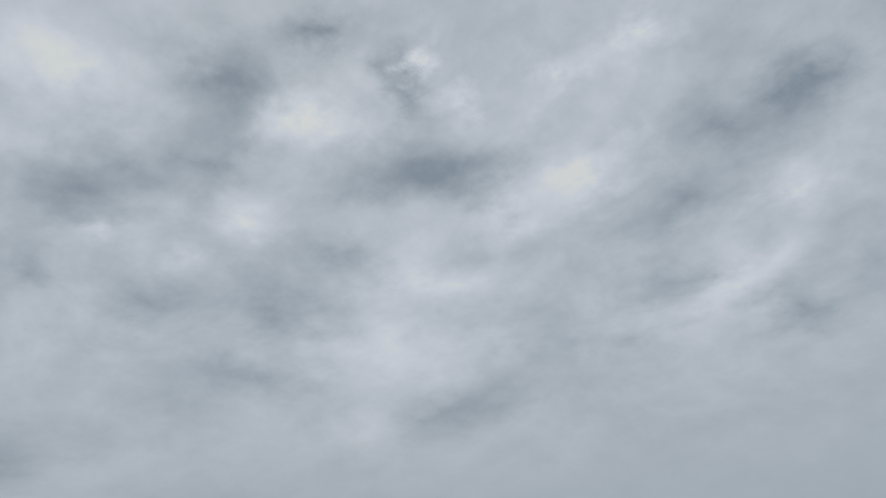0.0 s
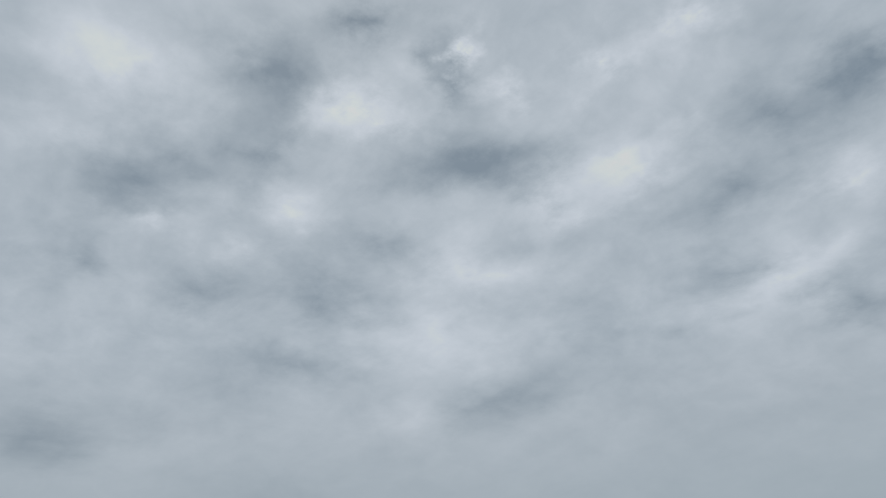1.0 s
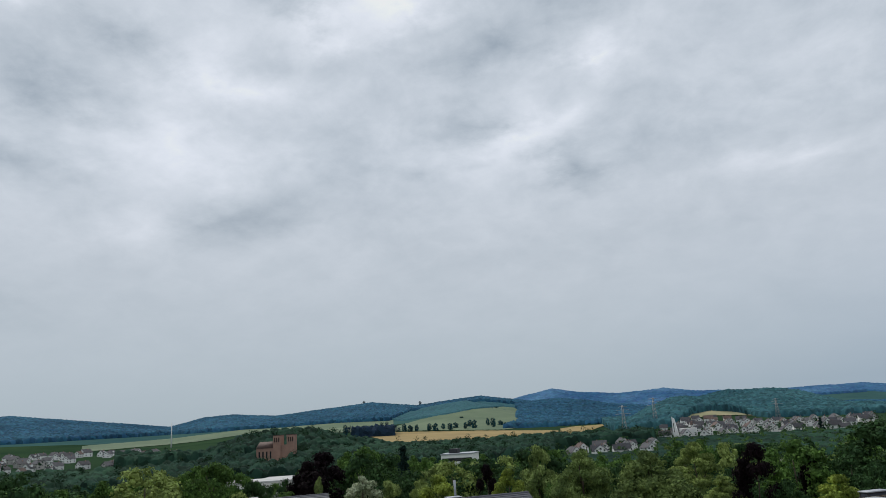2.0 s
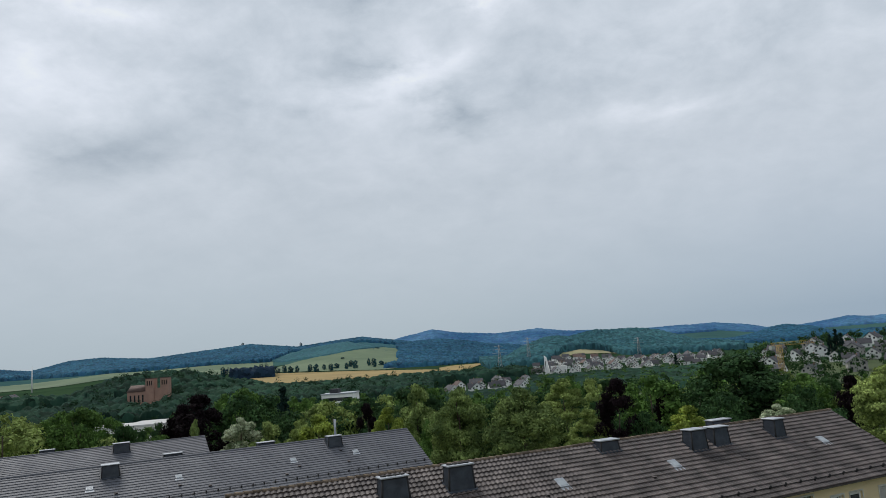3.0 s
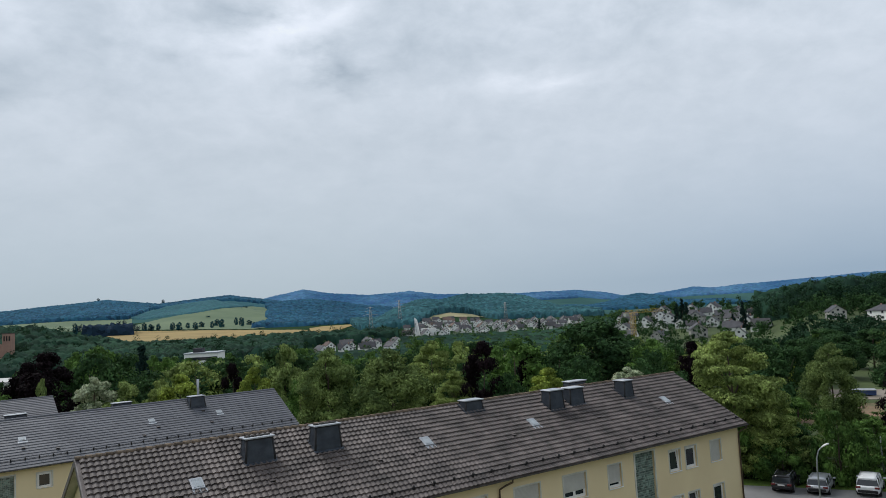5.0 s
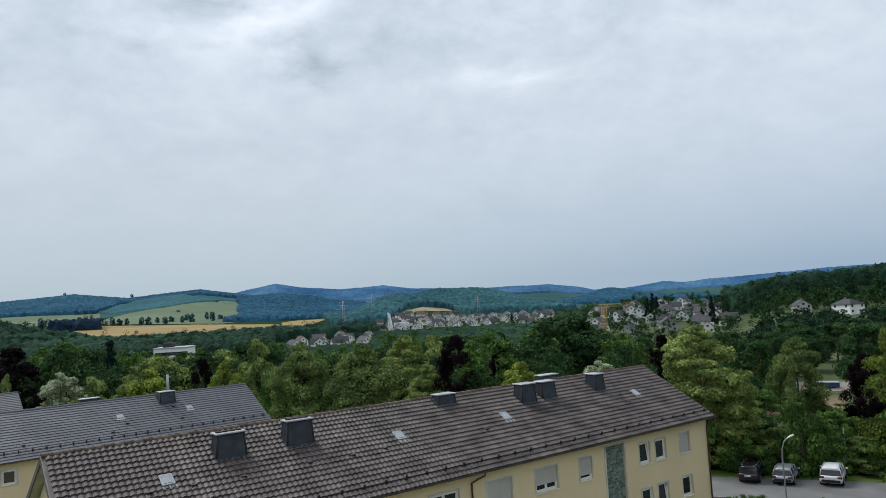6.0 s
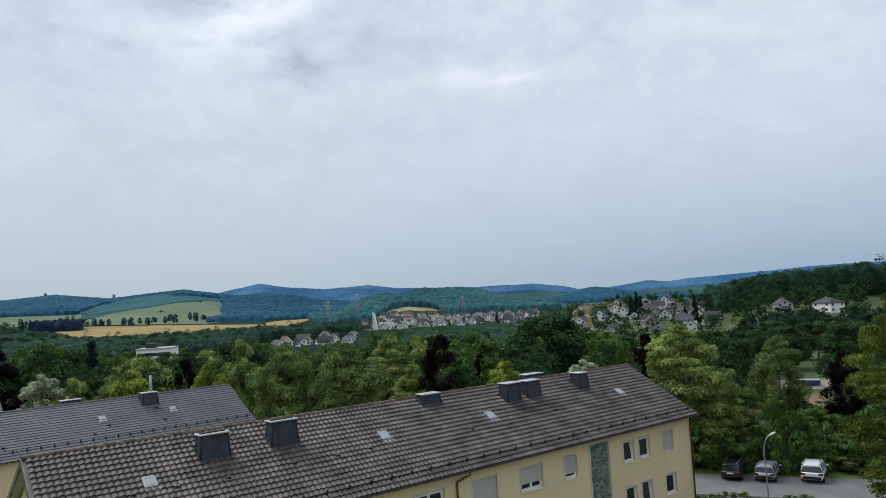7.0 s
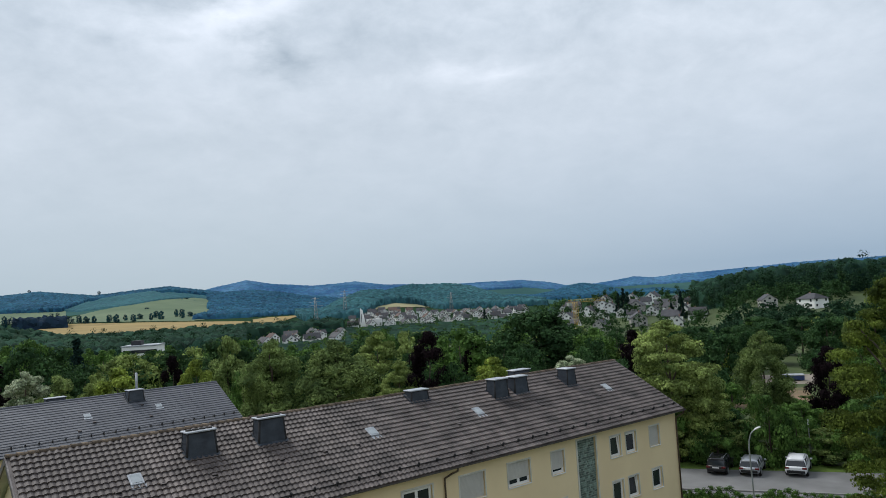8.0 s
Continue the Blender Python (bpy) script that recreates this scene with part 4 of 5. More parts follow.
field("meadow", M["meadow"], (-36, -33, -31.2, -29.8, -27.9), (0.25, 0.15, 0.1, 0.05, 0.0), (0.75, 0.85, 0.85, 0.85, 0.78), 1300, "green meadow on the valley slope")
field("meadow", M["meadow"], (-50, -44, -42.4, -39.3, -36.4), (-0.1, 0.05, 0.12, 0.4, 0.6), (0.3, 0.45, 0.56, 0.76, 0.74), 1300, "green meadow on the valley slope")
field("wheat_field", M["stubble"], (-6.1, -5.4, -4.0, -2.5, -1.1), (-0.6, -0.5, -0.4, -0.45, -0.56), (-0.5, -0.22, -0.05, -0.22, -0.5), 950, "small dry field above the town")

# ---- distant woods: low crowns set close together ----
def canopy(label, az0, az1, r0, r1, mid, da, dr, crown, height, mat, keep, seed=0):
    """A closed wood as one sheet of domed crowns over the land; keep(bearing, distance, elevation) says where it grows."""
    g = np.random.default_rng(seed)
    a, r = np.arange(az0, az1, da), np.arange(r0, r1, dr)
    A, Rr = np.meshgrid(a, r, indexing="ij")
    x, y = Rr * np.sin(np.radians(A)), Rr * np.cos(np.radians(A))
    z = land(x, y)
    grown = keep(A, Rr, np.degrees(np.arctan2(z - 16, Rr)))
    grown[0], grown[-1], grown[:, 0], grown[:, -1] = False, False, False, False
    # crown centres on a loosened grid, in metres across and along the line of sight
    U, W = np.radians(A) * mid / crown, Rr / crown
    ci, cj = np.floor(U).astype(int), np.floor(W).astype(int)
    i0, j0 = ci.min() - 2, cj.min() - 2
    shape = (ci.max() - i0 + 3, cj.max() - j0 + 3)
    jx, jy, jh = g.uniform(0.05, 0.95, shape), g.uniform(0.05, 0.95, shape), g.uniform(0.68, 1.15, shape)
    top = np.full(A.shape, 0.45)
    for di in (-1, 0, 1):
        for dj in (-1, 0, 1):
            p, q = ci + di - i0, cj + dj - j0
            d2 = (U - ci - di - jx[p, q]) ** 2 + (W - cj - dj - jy[p, q]) ** 2
            top = np.maximum(top, jh[p, q] * (0.5 + 0.5 * np.sqrt(np.clip(1 - d2 / 0.62, 0, 1))))
    z = z + np.where(grown, height * (top + g.normal(size=A.shape) * 0.035), -1.5)
    na, nr = A.shape
    idx = np.arange(na * nr).reshape(na, nr)
    quads = np.stack([idx[:-1, :-1], idx[:-1, 1:], idx[1:, 1:], idx[1:, :-1]], -1)[grown[:-1, :-1] | grown[:-1, 1:] | grown[1:, 1:] | grown[1:, :-1]]
    used, back = np.unique(quads, return_inverse=True)
    ob = part("hill_woods", (np.stack([x, y, z], -1).reshape(-1, 3)[used], [], back.reshape(-1, 4)), mat)
    if ob.data.polygons[0].normal.z < 0:
        ob.data.flip_normals()
    ob.data.polygons.foreach_set("use_smooth", np.ones(len(ob.data.polygons), bool))
    return tagged(ob, label, "woods", kind="stuff")


def leafy_woods(name, label, spots, mat, size, cards=70, seed=0, tall=1.4, leaf=0.42):
    """A wood seen from afar: crowns of loose leaf sprays as one mesh."""
    g = np.random.default_rng(seed)
    spots = np.asarray(spots)
    az, r = np.radians(spots[:, 0]), spots[:, 1]
    x, y = r * np.sin(az), r * np.cos(az)
    s = size * g.uniform(0.7, 1.3, len(spots))
    z = land(x, y) + s * tall * g.uniform(0.75, 1.2, len(spots))
    c = np.repeat(np.stack([x, y, z], 1), 3, 0)
    rad = np.repeat(s, 3) * g.uniform(0.5, 0.75, len(c))
    c += g.normal(size=c.shape) * np.repeat(s, 3)[:, None] * np.array((0.32, 0.32, 0.5))
    v, f = leaf_cloud(g, c, rad, len(spots) * cards, size * leaf, 0.0, 0.9, 0.1)
    ob = part(name, (v, [], f), mat)
    return tagged(ob, label, "woods", kind="stuff")


def scatter(g, az0, az1, r0, r1, step, keep):
    out = []
    r = r0
    while r < r1:
        da = math.degrees(step / r)
        for a in np.arange(az0, az1, da):
            aa, rr = a + g.uniform(-0.95, 0.95) * da, r + g.uniform(-0.95, 0.95) * step
            if keep(aa, rr):
                out.append((aa, rr))
        r += step
    return out


def elev(a, r):
    return math.degrees(math.atan2(float(land(r * math.sin(radians(a)), r * math.cos(radians(a)))) - 16, r))


g = np.random.default_rng(9)


def line(a, *pts):
    return np.interp(a, pts[::2], pts[1::2])


def shoulder(a):
    return line(a, -28.6, 0.65, -27.2, 1.1, -25.6, 1.72, -24, 2.1, -22, 2.4)


# The far canopies carry painted haze in their blue base colours.
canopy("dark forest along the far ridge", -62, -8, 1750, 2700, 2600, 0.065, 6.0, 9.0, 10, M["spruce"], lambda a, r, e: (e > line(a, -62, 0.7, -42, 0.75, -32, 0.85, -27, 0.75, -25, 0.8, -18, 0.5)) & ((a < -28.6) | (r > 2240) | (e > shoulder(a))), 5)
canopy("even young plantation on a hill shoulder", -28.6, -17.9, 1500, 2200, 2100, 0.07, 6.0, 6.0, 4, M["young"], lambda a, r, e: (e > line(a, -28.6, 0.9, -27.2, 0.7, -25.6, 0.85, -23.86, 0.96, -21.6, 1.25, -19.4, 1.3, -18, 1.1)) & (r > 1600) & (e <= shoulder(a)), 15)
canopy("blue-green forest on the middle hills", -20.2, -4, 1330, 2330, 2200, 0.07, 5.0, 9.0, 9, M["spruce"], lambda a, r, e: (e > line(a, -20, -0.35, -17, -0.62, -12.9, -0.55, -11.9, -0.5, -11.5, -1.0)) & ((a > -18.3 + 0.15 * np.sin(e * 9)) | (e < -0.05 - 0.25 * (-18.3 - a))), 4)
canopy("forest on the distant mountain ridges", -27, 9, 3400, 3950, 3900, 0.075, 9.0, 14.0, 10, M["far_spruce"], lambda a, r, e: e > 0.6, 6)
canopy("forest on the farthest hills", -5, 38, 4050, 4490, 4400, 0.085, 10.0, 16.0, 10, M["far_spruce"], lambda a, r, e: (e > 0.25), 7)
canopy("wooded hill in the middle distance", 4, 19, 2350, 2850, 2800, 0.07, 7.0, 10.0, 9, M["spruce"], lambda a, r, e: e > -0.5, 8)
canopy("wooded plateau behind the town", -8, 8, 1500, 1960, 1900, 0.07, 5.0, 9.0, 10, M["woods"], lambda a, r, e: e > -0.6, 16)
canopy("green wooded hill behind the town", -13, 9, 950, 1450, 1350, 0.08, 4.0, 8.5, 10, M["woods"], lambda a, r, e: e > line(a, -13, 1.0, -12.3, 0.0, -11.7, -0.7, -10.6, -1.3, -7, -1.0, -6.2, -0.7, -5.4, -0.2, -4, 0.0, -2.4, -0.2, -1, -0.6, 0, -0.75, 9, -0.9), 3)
canopy("dark wooded knoll behind the brick church", -48, -19, 610, 800, 740, 0.09, 2.5, 7.0, 11, M["mixed"], lambda a, r, e: e > -1.5, 2)
canopy("belt of trees along the valley floor", -60, -8, 440, 1000, 700, 0.1, 3.2, 8.0, 11, M["mixed"], lambda a, r, e: ((a > -42) | (r < 640)) & (e < -1.6) & ((a < -15.5) | (r > 720)) & (np.abs(a + 37) + np.abs(r - 610) / 40 > 1.6), 9)
canopy("trees below the town", -8.2, 9, 470, 736, 620, 0.1, 3.0, 7.0, 4.5, M["mixed"], lambda a, r, e: e < -1.4, 18)
canopy("trees below the town", -15.6, -8, 450, 552, 520, 0.1, 3.0, 7.0, 3.0, M["mixed"], lambda a, r, e: e < -1.2, 19)
leafy_woods("hill_woods", "leafy crowns below the town", scatter(g, -15.6, 9, 470, 730, 15.0, lambda a, r: a > -8.2 or r < 545), M["leaf_green"], 2.6, 80, 20, 1.1, 0.26)
canopy("dark green mixed wood covering a near hill", 18.8, 37, 425, 570, 520, 0.09, 2.2, 8.0, 13, M["mixed"], lambda a, r, e: r > 430 + np.maximum(0, 21 - a) * 30, 1)
leafy_woods("hill_woods", "leafy crowns of the near hill wood", scatter(g, 18.8, 36, 414, 560, 6.2, lambda a, r: r > 414 + max(0, 21 - a) * 30), M["leaf_wood"], 3.4, 120, 1, 1.6, 0.2)
leafy_woods("hill_woods", "tall leafy edge of the near hill wood", scatter(g, 18.8, 36, 418, 520, 5.0, lambda a, r: 418 < r - max(0, 21 - a) * 30 < 452), M["leaf_wood"], 3.6, 110, 21, 2.4, 0.2)
leafy_woods("hill_woods", "leafy crowns on the wooded knoll", scatter(g, -47, -19, 620, 760, 11.0, lambda a, r: elev(a, r) > -1.3), M["leaf_wood"], 4.6, 70, 2, 1.6, 0.22)
leafy_woods("hill_woods", "mixed crowns along the valley floor", scatter(g, -60, -8, 430, 900, 15.0, lambda a, r: not (a < -42 and r > 640) and elev(a, r) < -1.6 and not (a > -15.5 and r < 720) and abs(a + 37) + abs(r - 610) / 40 > 1.6), M["leaf_wood"], 4.4, 90, 9, 1.6, 0.2)
canopy("dark copse beside the wheat field", -31.2, -27.7, 1325, 1400, 1350, 0.08, 3.0, 7.0, 17, M["copse"], lambda a, r, e: r > 1330, 17)
leafy_woods("hill_woods", "dark copse beside the wheat field", scatter(g, -31.1, -27.7, 1330, 1400, 9.0, lambda a, r: True), M["copse"], 5.0, 110, 10, 1.9, 0.22)
leafy_woods("hill_woods", "hedgerows between the houses of the town", scatter(g, -15, 9, 560, 1000, 15.0, lambda a, r: elev(a, r) < -0.5 and g.random() < 0.65), M["leaf_dark"], 2.7, 60, 11, 1.1, 0.3)
leafy_woods("hill_woods", "garden trees between the houses of the village", scatter(g, 6, 22, 320, 660, 14.0, lambda a, r: g.random() < (0.62 if r < 560 and a < 16.5 else 0.9)), M["leaf_dark"], 2.9, 90, 12, 1.2, 0.3)
leafy_woods("hill_woods", "scrub wood below the hillside", scatter(g, 21.5, 36, 190, 285, 6.0, lambda a, r: True), M["leaf_wood"], 2.3, 110, 13, 1.2, 0.3)
leafy_woods("hill_woods", "trees at the foot of the hill wood", scatter(g, 22, 36, 370, 430, 6.5, lambda a, r: not 29.2 < a < 31), M["leaf_dark"], 3.0, 100, 14, 1.3, 0.3)
# single trees along the lane above the wheat and on the meadow
for k, (az, el) in enumerate(((-27.07, 0.5), (-26.64, 0.39), (-26.13, 0.4), (-25.14, 0.42), (-24.66, 0.43), (-24.06, 0.35), (-23.53, 0.36), (-23.11, 0.37), (-22.34, 0.36), (-21.99, 0.5), (-21.64, 0.49), (-20.58, 0.56), (-20.18, 0.55), (-19.63, 0.3), (-19.28, 0.13))):
    stand("field_tree", az, 1425 + 25 * math.sin(k * 3), el, 5.4 + 1.2 * math.sin(k * 2.1), "dark round tree along a field lane", group="field trees", turn=k)
for k in range(13):
    stand("field_tree", -15.0 + k * 0.24 + 0.06 * math.sin(k * 4), 1330, -0.36 + 0.05 * math.sin(k * 2.3), 2.2, "small tree in a row above the wheat", group="field trees", turn=k)
for az, r, el, w in ((-25.75, 2560, 2.15, 6.0), (-30.1, 2600, 2.42, 6.0), (-19.9, 1980, 1.35, 7.0), (-22.6, 1650, 0.78, 5.0), (-22.2, 1700, 0.86, 5.0), (-31.6, 1420, 0.72, 5.0)):
    stand("field_tree", az, r, el, w, "lone dark tree on the hillside", group="field trees")
# ---- the street, car park and what stands there ----
STREET = Matrix.Translation((22.7, 56.0, 0)) @ Matrix.Rotation(radians(-20.6), 4, "Z")     # x along the kerb, y away from the blocks


def slab(name, mat, x0, x1, y0, y1, z0, z1, label, category, bevel=0.0):
    ob = part(name, boxes((x0, x1, y0, y1, z0, z1), bevel=bevel), mat, None, "", STREET)
    return tagged(ob, label, category, kind="structure")


# Unseen house wall, added to close the place and block sky light.
own = part("wall_south", boxes((-22, 22, -11.5, -0.7, -1.0, 18.5)), M["cream"])
tagged(own, "plain cream rendered house wall behind the window", "wall", kind="structure")
slab("road", M["road"], -60, 70, -4.2, -0.15, -0.3, 0.03, "grey asphalt street", "road")
slab("pavement", M["asphalt"], -6.6, 24, 0.0, 6.4, -0.3, 0.13, "worn grey asphalt car park beside the street", "pavement")
for k in range(31):
    slab("kerb", M["kerb"], -6.6 + k, -5.61 + k, -0.145, -0.005, -0.3, 0.15, "kerb stone along the car park", "kerb", 0.015)
slab("grass_verge", M["verge"], -6.6, 24, 6.41, 8.6, -0.3, 0.16, "strip of rough green grass behind the car park", "grass", 0.03)
slab("earth_patch", M["earth"], -2.0, 9.5, 38, 58, -0.4, 0.05, "patch of bare brown earth and rough grass", "ground")
slab("gravel", M["gravel"], 4.0, 15.0, 62, 74, -0.4, 0.06, "pale gravel clearing behind the trees", "ground")


def loft(bm, stations, close=True):
    rings = [[bm.verts.new(p) for p in ring] for ring in stations]
    n = len(rings[0])
    for a, b in zip(rings, rings[1:]):
        for i in range(n):
            f = bm.faces.new((a[i], a[(i + 1) % n], b[(i + 1) % n], b[i]))
            f.smooth = True
    if close:
        bm.faces.new(rings[0][::-1])
        bm.faces.new(rings[-1])


def body_ring(x, hw, z0, z1, tuck=0.12):
    """A rounded section across the car at x."""
    m = (z0 + z1) / 2
    pts = [(hw - tuck, z0), (hw - 0.02, z0 + 0.14), (hw, m), (hw - 0.03, z1 - 0.1), (hw - tuck, z1)]
    return [(x, y, z) for y, z in pts] + [(x, -y, z) for y, z in pts[::-1]]


def car(m, paint, label, length=4.4, width=1.82, height=1.65, rails=False):
    """A parked car, nose towards +x."""
    c = thing("car", m, label, "car", "parked cars")
    hw, L, belt = width / 2, length, height * 0.6
    bm = bmesh.new()
    loft(bm, [body_ring(-L / 2, hw - 0.12, 0.36, belt - 0.12), body_ring(-L / 2 + 0.12, hw - 0.02, 0.28, belt - 0.02), body_ring(-L * 0.3, hw, 0.24, belt + 0.02), body_ring(0, hw, 0.24, belt),
              body_ring(L * 0.22, hw, 0.24, belt - 0.03), body_ring(L * 0.4, hw - 0.04, 0.26, belt - 0.16), body_ring(L / 2 - 0.08, hw - 0.14, 0.3, belt - 0.3), body_ring(L / 2, hw - 0.25, 0.38, belt - 0.4)])
    body = part("body", bm, paint, c)
    bm = bmesh.new()

    def cab(x, w, z):
        return [(x, w, z), (x, w * 0.5, z + 0.03), (x, -w * 0.5, z + 0.03), (x, -w, z), (x, -w, z - 0.2), (x, w, z - 0.2)]
    loft(bm, [cab(-L / 2 + 0.3, hw - 0.22, height - 0.12), cab(-L / 2 + 0.5, hw - 0.2, height - 0.03), cab(-L * 0.1, hw - 0.18, height), cab(L * 0.1, hw - 0.2, height - 0.04), cab(L * 0.16, hw - 0.24, height - 0.1)])
    part("car_roof", bm, paint, c)
    bm = bmesh.new()
    loft(bm, [[(x + dx * t, y * (1 - 0.16 * t), z) for t, z in ((0, belt - 0.03), (1, height - 0.1))] + [(x + dx * t, -y * (1 - 0.16 * t), z) for t, z in ((1, height - 0.1), (0, belt - 0.03))]
              for x, dx, y in ((-L / 2 + 0.12, 0.22, hw - 0.1), (-L * 0.3, 0.02, hw - 0.07), (0, 0, hw - 0.07), (L * 0.28, -L * 0.12, hw - 0.1))])
    part("glasshouse", bm, M["glass"], c, "dark tinted windows")
    for x in (-L / 2 + 0.27, -L * 0.14, L * 0.08, L * 0.22):
        for s in (1, -1):
            bm = bmesh.new()
            tube(bm, [(x, s * (hw - 0.07), belt - 0.02), (x + (0.14 if x < -L * 0.3 else -0.02 if x < L * 0.2 else -0.36), s * (hw - 0.19), height - 0.1)], 0.045, 6)
            part("pillar", bm, paint, c)
    part("bumper", boxes((-L / 2 - 0.05, -L / 2 + 0.06, -hw + 0.16, hw - 0.16, 0.34, 0.56), bevel=0.04), M["rubber"], c)
    part("number_plate", boxes((-L / 2 - 0.066, -L / 2 - 0.055, -0.26, 0.26, 0.62, 0.73)), M["white"], c)
    for s in (1, -1):
        part("tail_light", boxes((-L / 2 - 0.02, -L / 2 + 0.14, s * (hw - 0.2) - 0.17, s * (hw - 0.2) + 0.17, belt - 0.22, belt - 0.06), bevel=0.03), M["tail"], c, "red tail light")
        part("mirror", boxes((L * 0.17, L * 0.17 + 0.1, s * (hw + 0.1) - 0.1, s * (hw + 0.1) + 0.1, belt + 0.02, belt + 0.16), bevel=0.03), paint, c)
        if rails:
            bm = bmesh.new()
            tube(bm, [(-L * 0.34, s * (hw - 0.25), height - 0.03), (-L * 0.25, s * (hw - 0.24), height + 0.05), (L * 0.04, s * (hw - 0.24), height + 0.05), (L * 0.1, s * (hw - 0.25), height - 0.02)], 0.02, 6)
            part("roof_rail", bm, M["steel"], c)
        for x in (-L * 0.3, L * 0.31):
            bm = bmesh.new()
            bmesh.ops.create_cone(bm, cap_ends=True, segments=18, radius1=0.34, radius2=0.34, depth=0.22, matrix=Matrix.Translation((x, s * (hw - 0.1), 0.34)) @ Matrix.Rotation(math.pi / 2, 4, "X"))
            wheel = part("wheel", bm, M["rubber"], c)
            bm = bmesh.new()
            bmesh.ops.create_cone(bm, cap_ends=True, segments=14, radius1=0.22, radius2=0.19, depth=0.03, matrix=Matrix.Translation((x, s * (hw + 0.02), 0.34)) @ Matrix.Rotation(math.pi / 2 * s, 4, "X"))
            part("rim", bm, M["steel"], wheel)
    return c


M["tail"] = material("red_lens", (0.14, 0.012, 0.012), None, 0.25, 5, 30, 0, spec=0.5)
M["white_paint"] = material("white_car_paint", (0.80, 0.81, 0.82), (0.74, 0.75, 0.76), 0.25, 0.5, 8, 0, spec=0.6)
M["silver_paint"] = material("silver_car_paint", (0.45, 0.47, 0.50), (0.40, 0.42, 0.45), 0.3, 0.5, 8, 0, metal=0.5, spec=0.6)
M["black_paint"] = material("black_car_paint", (0.02, 0.02, 0.022), None, 0.2, 0.5, 8, 0, spec=0.6)


def parked(x, y, az):
    return pose(x, y, 0.13, 0, 0, 90 - az)


# Cars shrunk by about a tenth to fit the camera's view.
car(parked(28.3, 60.6, 31), M["white_paint"], "white compact sport utility car parked by the street", 4.1, 1.66, 1.46, True)
car(parked(24.9, 61.5, 31), M["silver_paint"], "silver hatchback car parked by the street", 3.9, 1.6, 1.34)
car(parked(22.6, 62.6, 31), M["black_paint"], "black estate car parked by the street", 4.0, 1.6, 1.38, True)

# street lamp with a curved arm
lx, ly = 19.75, 49.1
lamp = thing("street_lamp", pose(lx, ly, 0, 0, 0, -20), "grey steel street lamp with a curved arm", "street lamp")
bm = bmesh.new()
tube(bm, [(0.05, 0, -0.3), (0.05, 0, 1.2), (0.02, 0, 3.4), (0.0, 0, 4.8), (0.05, 0, 5.4), (0.18, 0, 5.85), (0.4, 0, 6.1)], 0.06, 10, 0.035)
part("pole", bm, M["steel"], lamp)
head = bmesh.new()
loft(head, [[(x, math.cos(q) * w, z + math.sin(q) * h) for q in (2 * math.pi * i / 10 for i in range(10))] for x, z, w, h in ((0.36, 6.06, 0.05, 0.04), (0.48, 6.15, 0.11, 0.07), (0.66, 6.24, 0.12, 0.07), (0.82, 6.3, 0.05, 0.04))])
part("lamp_head", head, M["white"], lamp, "pale lamp head")

post = thing("sign_post", pose(30.6, 63.0, 0), "thin grey post beside the car park", "post")
bm = bmesh.new()
tube(bm, [(0, 0, -0.3), (0, 0, 3.9)], 0.06, 8)
part("pole", bm, M["steel"], post)

# hedge along the footpath, shrubs behind the cars, rough grass
g = np.random.default_rng(31)
for k in range(17):
    p = STREET @ Vector((-9 + k * 1.0, -5.3 + 0.3 * math.sin(k * 2), 0))
    r, az = math.hypot(p.x, p.y), math.degrees(math.atan2(p.x, p.y))
    stand("shrub", az, r, math.degrees(math.atan2(1.5 + 0.25 * math.sin(k * 1.3) - 16, r)), 1.1, "low green hedge bush along the street", "hedge", "hedge along the street", k * 1.1)
for k in range(13):
    p = STREET @ Vector((-7 + k * 2.2, 9.4 + 0.9 * math.sin(k * 2.6), 0))
    r, az = math.hypot(p.x, p.y), math.degrees(math.atan2(p.x, p.y))
    h = 4.6 + 1.5 * math.sin(k * 1.9)
    stand("shrub" if k % 3 else "olive_tree", az, r, math.degrees(math.atan2(h - 16, r)), 2.6 if k % 3 else 2.2, "large green shrub behind the parked cars", "shrub", "shrubs behind the car park", k * 0.7)
for az, r, el, w, kind in ((18.5, 78, -5.4, 3.0, "park_tree_dark"), (28.2, 84, -5.6, 2.6, "olive_tree"), (29.8, 88, -4.6, 3.2, "broadleaf_tree"), (25.6, 78, -8.6, 2.2, "broadleaf_tree"), (21.0, 80, -7.2, 2.4, "broadleaf_tree"), (20.0, 74, -8.8, 2.6, "dark_tree"), (33.5, 64, -3.0, 4.5, "dark_tree"),
                           (13.0, 82, -5.2, 2.6, "dark_tree"), (11.0, 95, -3.6, 3.0, "park_tree_dark"), (5.5, 92, -4.2, 3.0, "park_tree_dark"), (0.3, 88, -4.9, 2.4, "park_tree_dark"), (-4.0, 90, -4.3, 3.0, "maple_tree"), (-11.3, 88, -3.6, 3.0, "park_tree_dark"), (-16.0, 88, -4.4, 2.8, "broadleaf_tree")):
    stand(kind, az, r, el, w, turn=az)
for az, r, el, w in ((24.0, 150, -2.9, 4.5), (21.5, 140, -3.1, 4.5), (26.0, 165, -2.6, 5.0), (28.5, 150, -2.7, 4.5), (30.5, 170, -2.3, 5.0), (19.0, 150, -3.0, 4.5), (16.5, 160, -2.8, 4.5), (23.0, 190, -2.5, 5), (27.2, 210, -2.4, 5), (29.5, 215, -2.2, 5)):
    stand("dark_tree", az, r, el, w, "dark green broadleaf tree of a rough wood", turn=r)
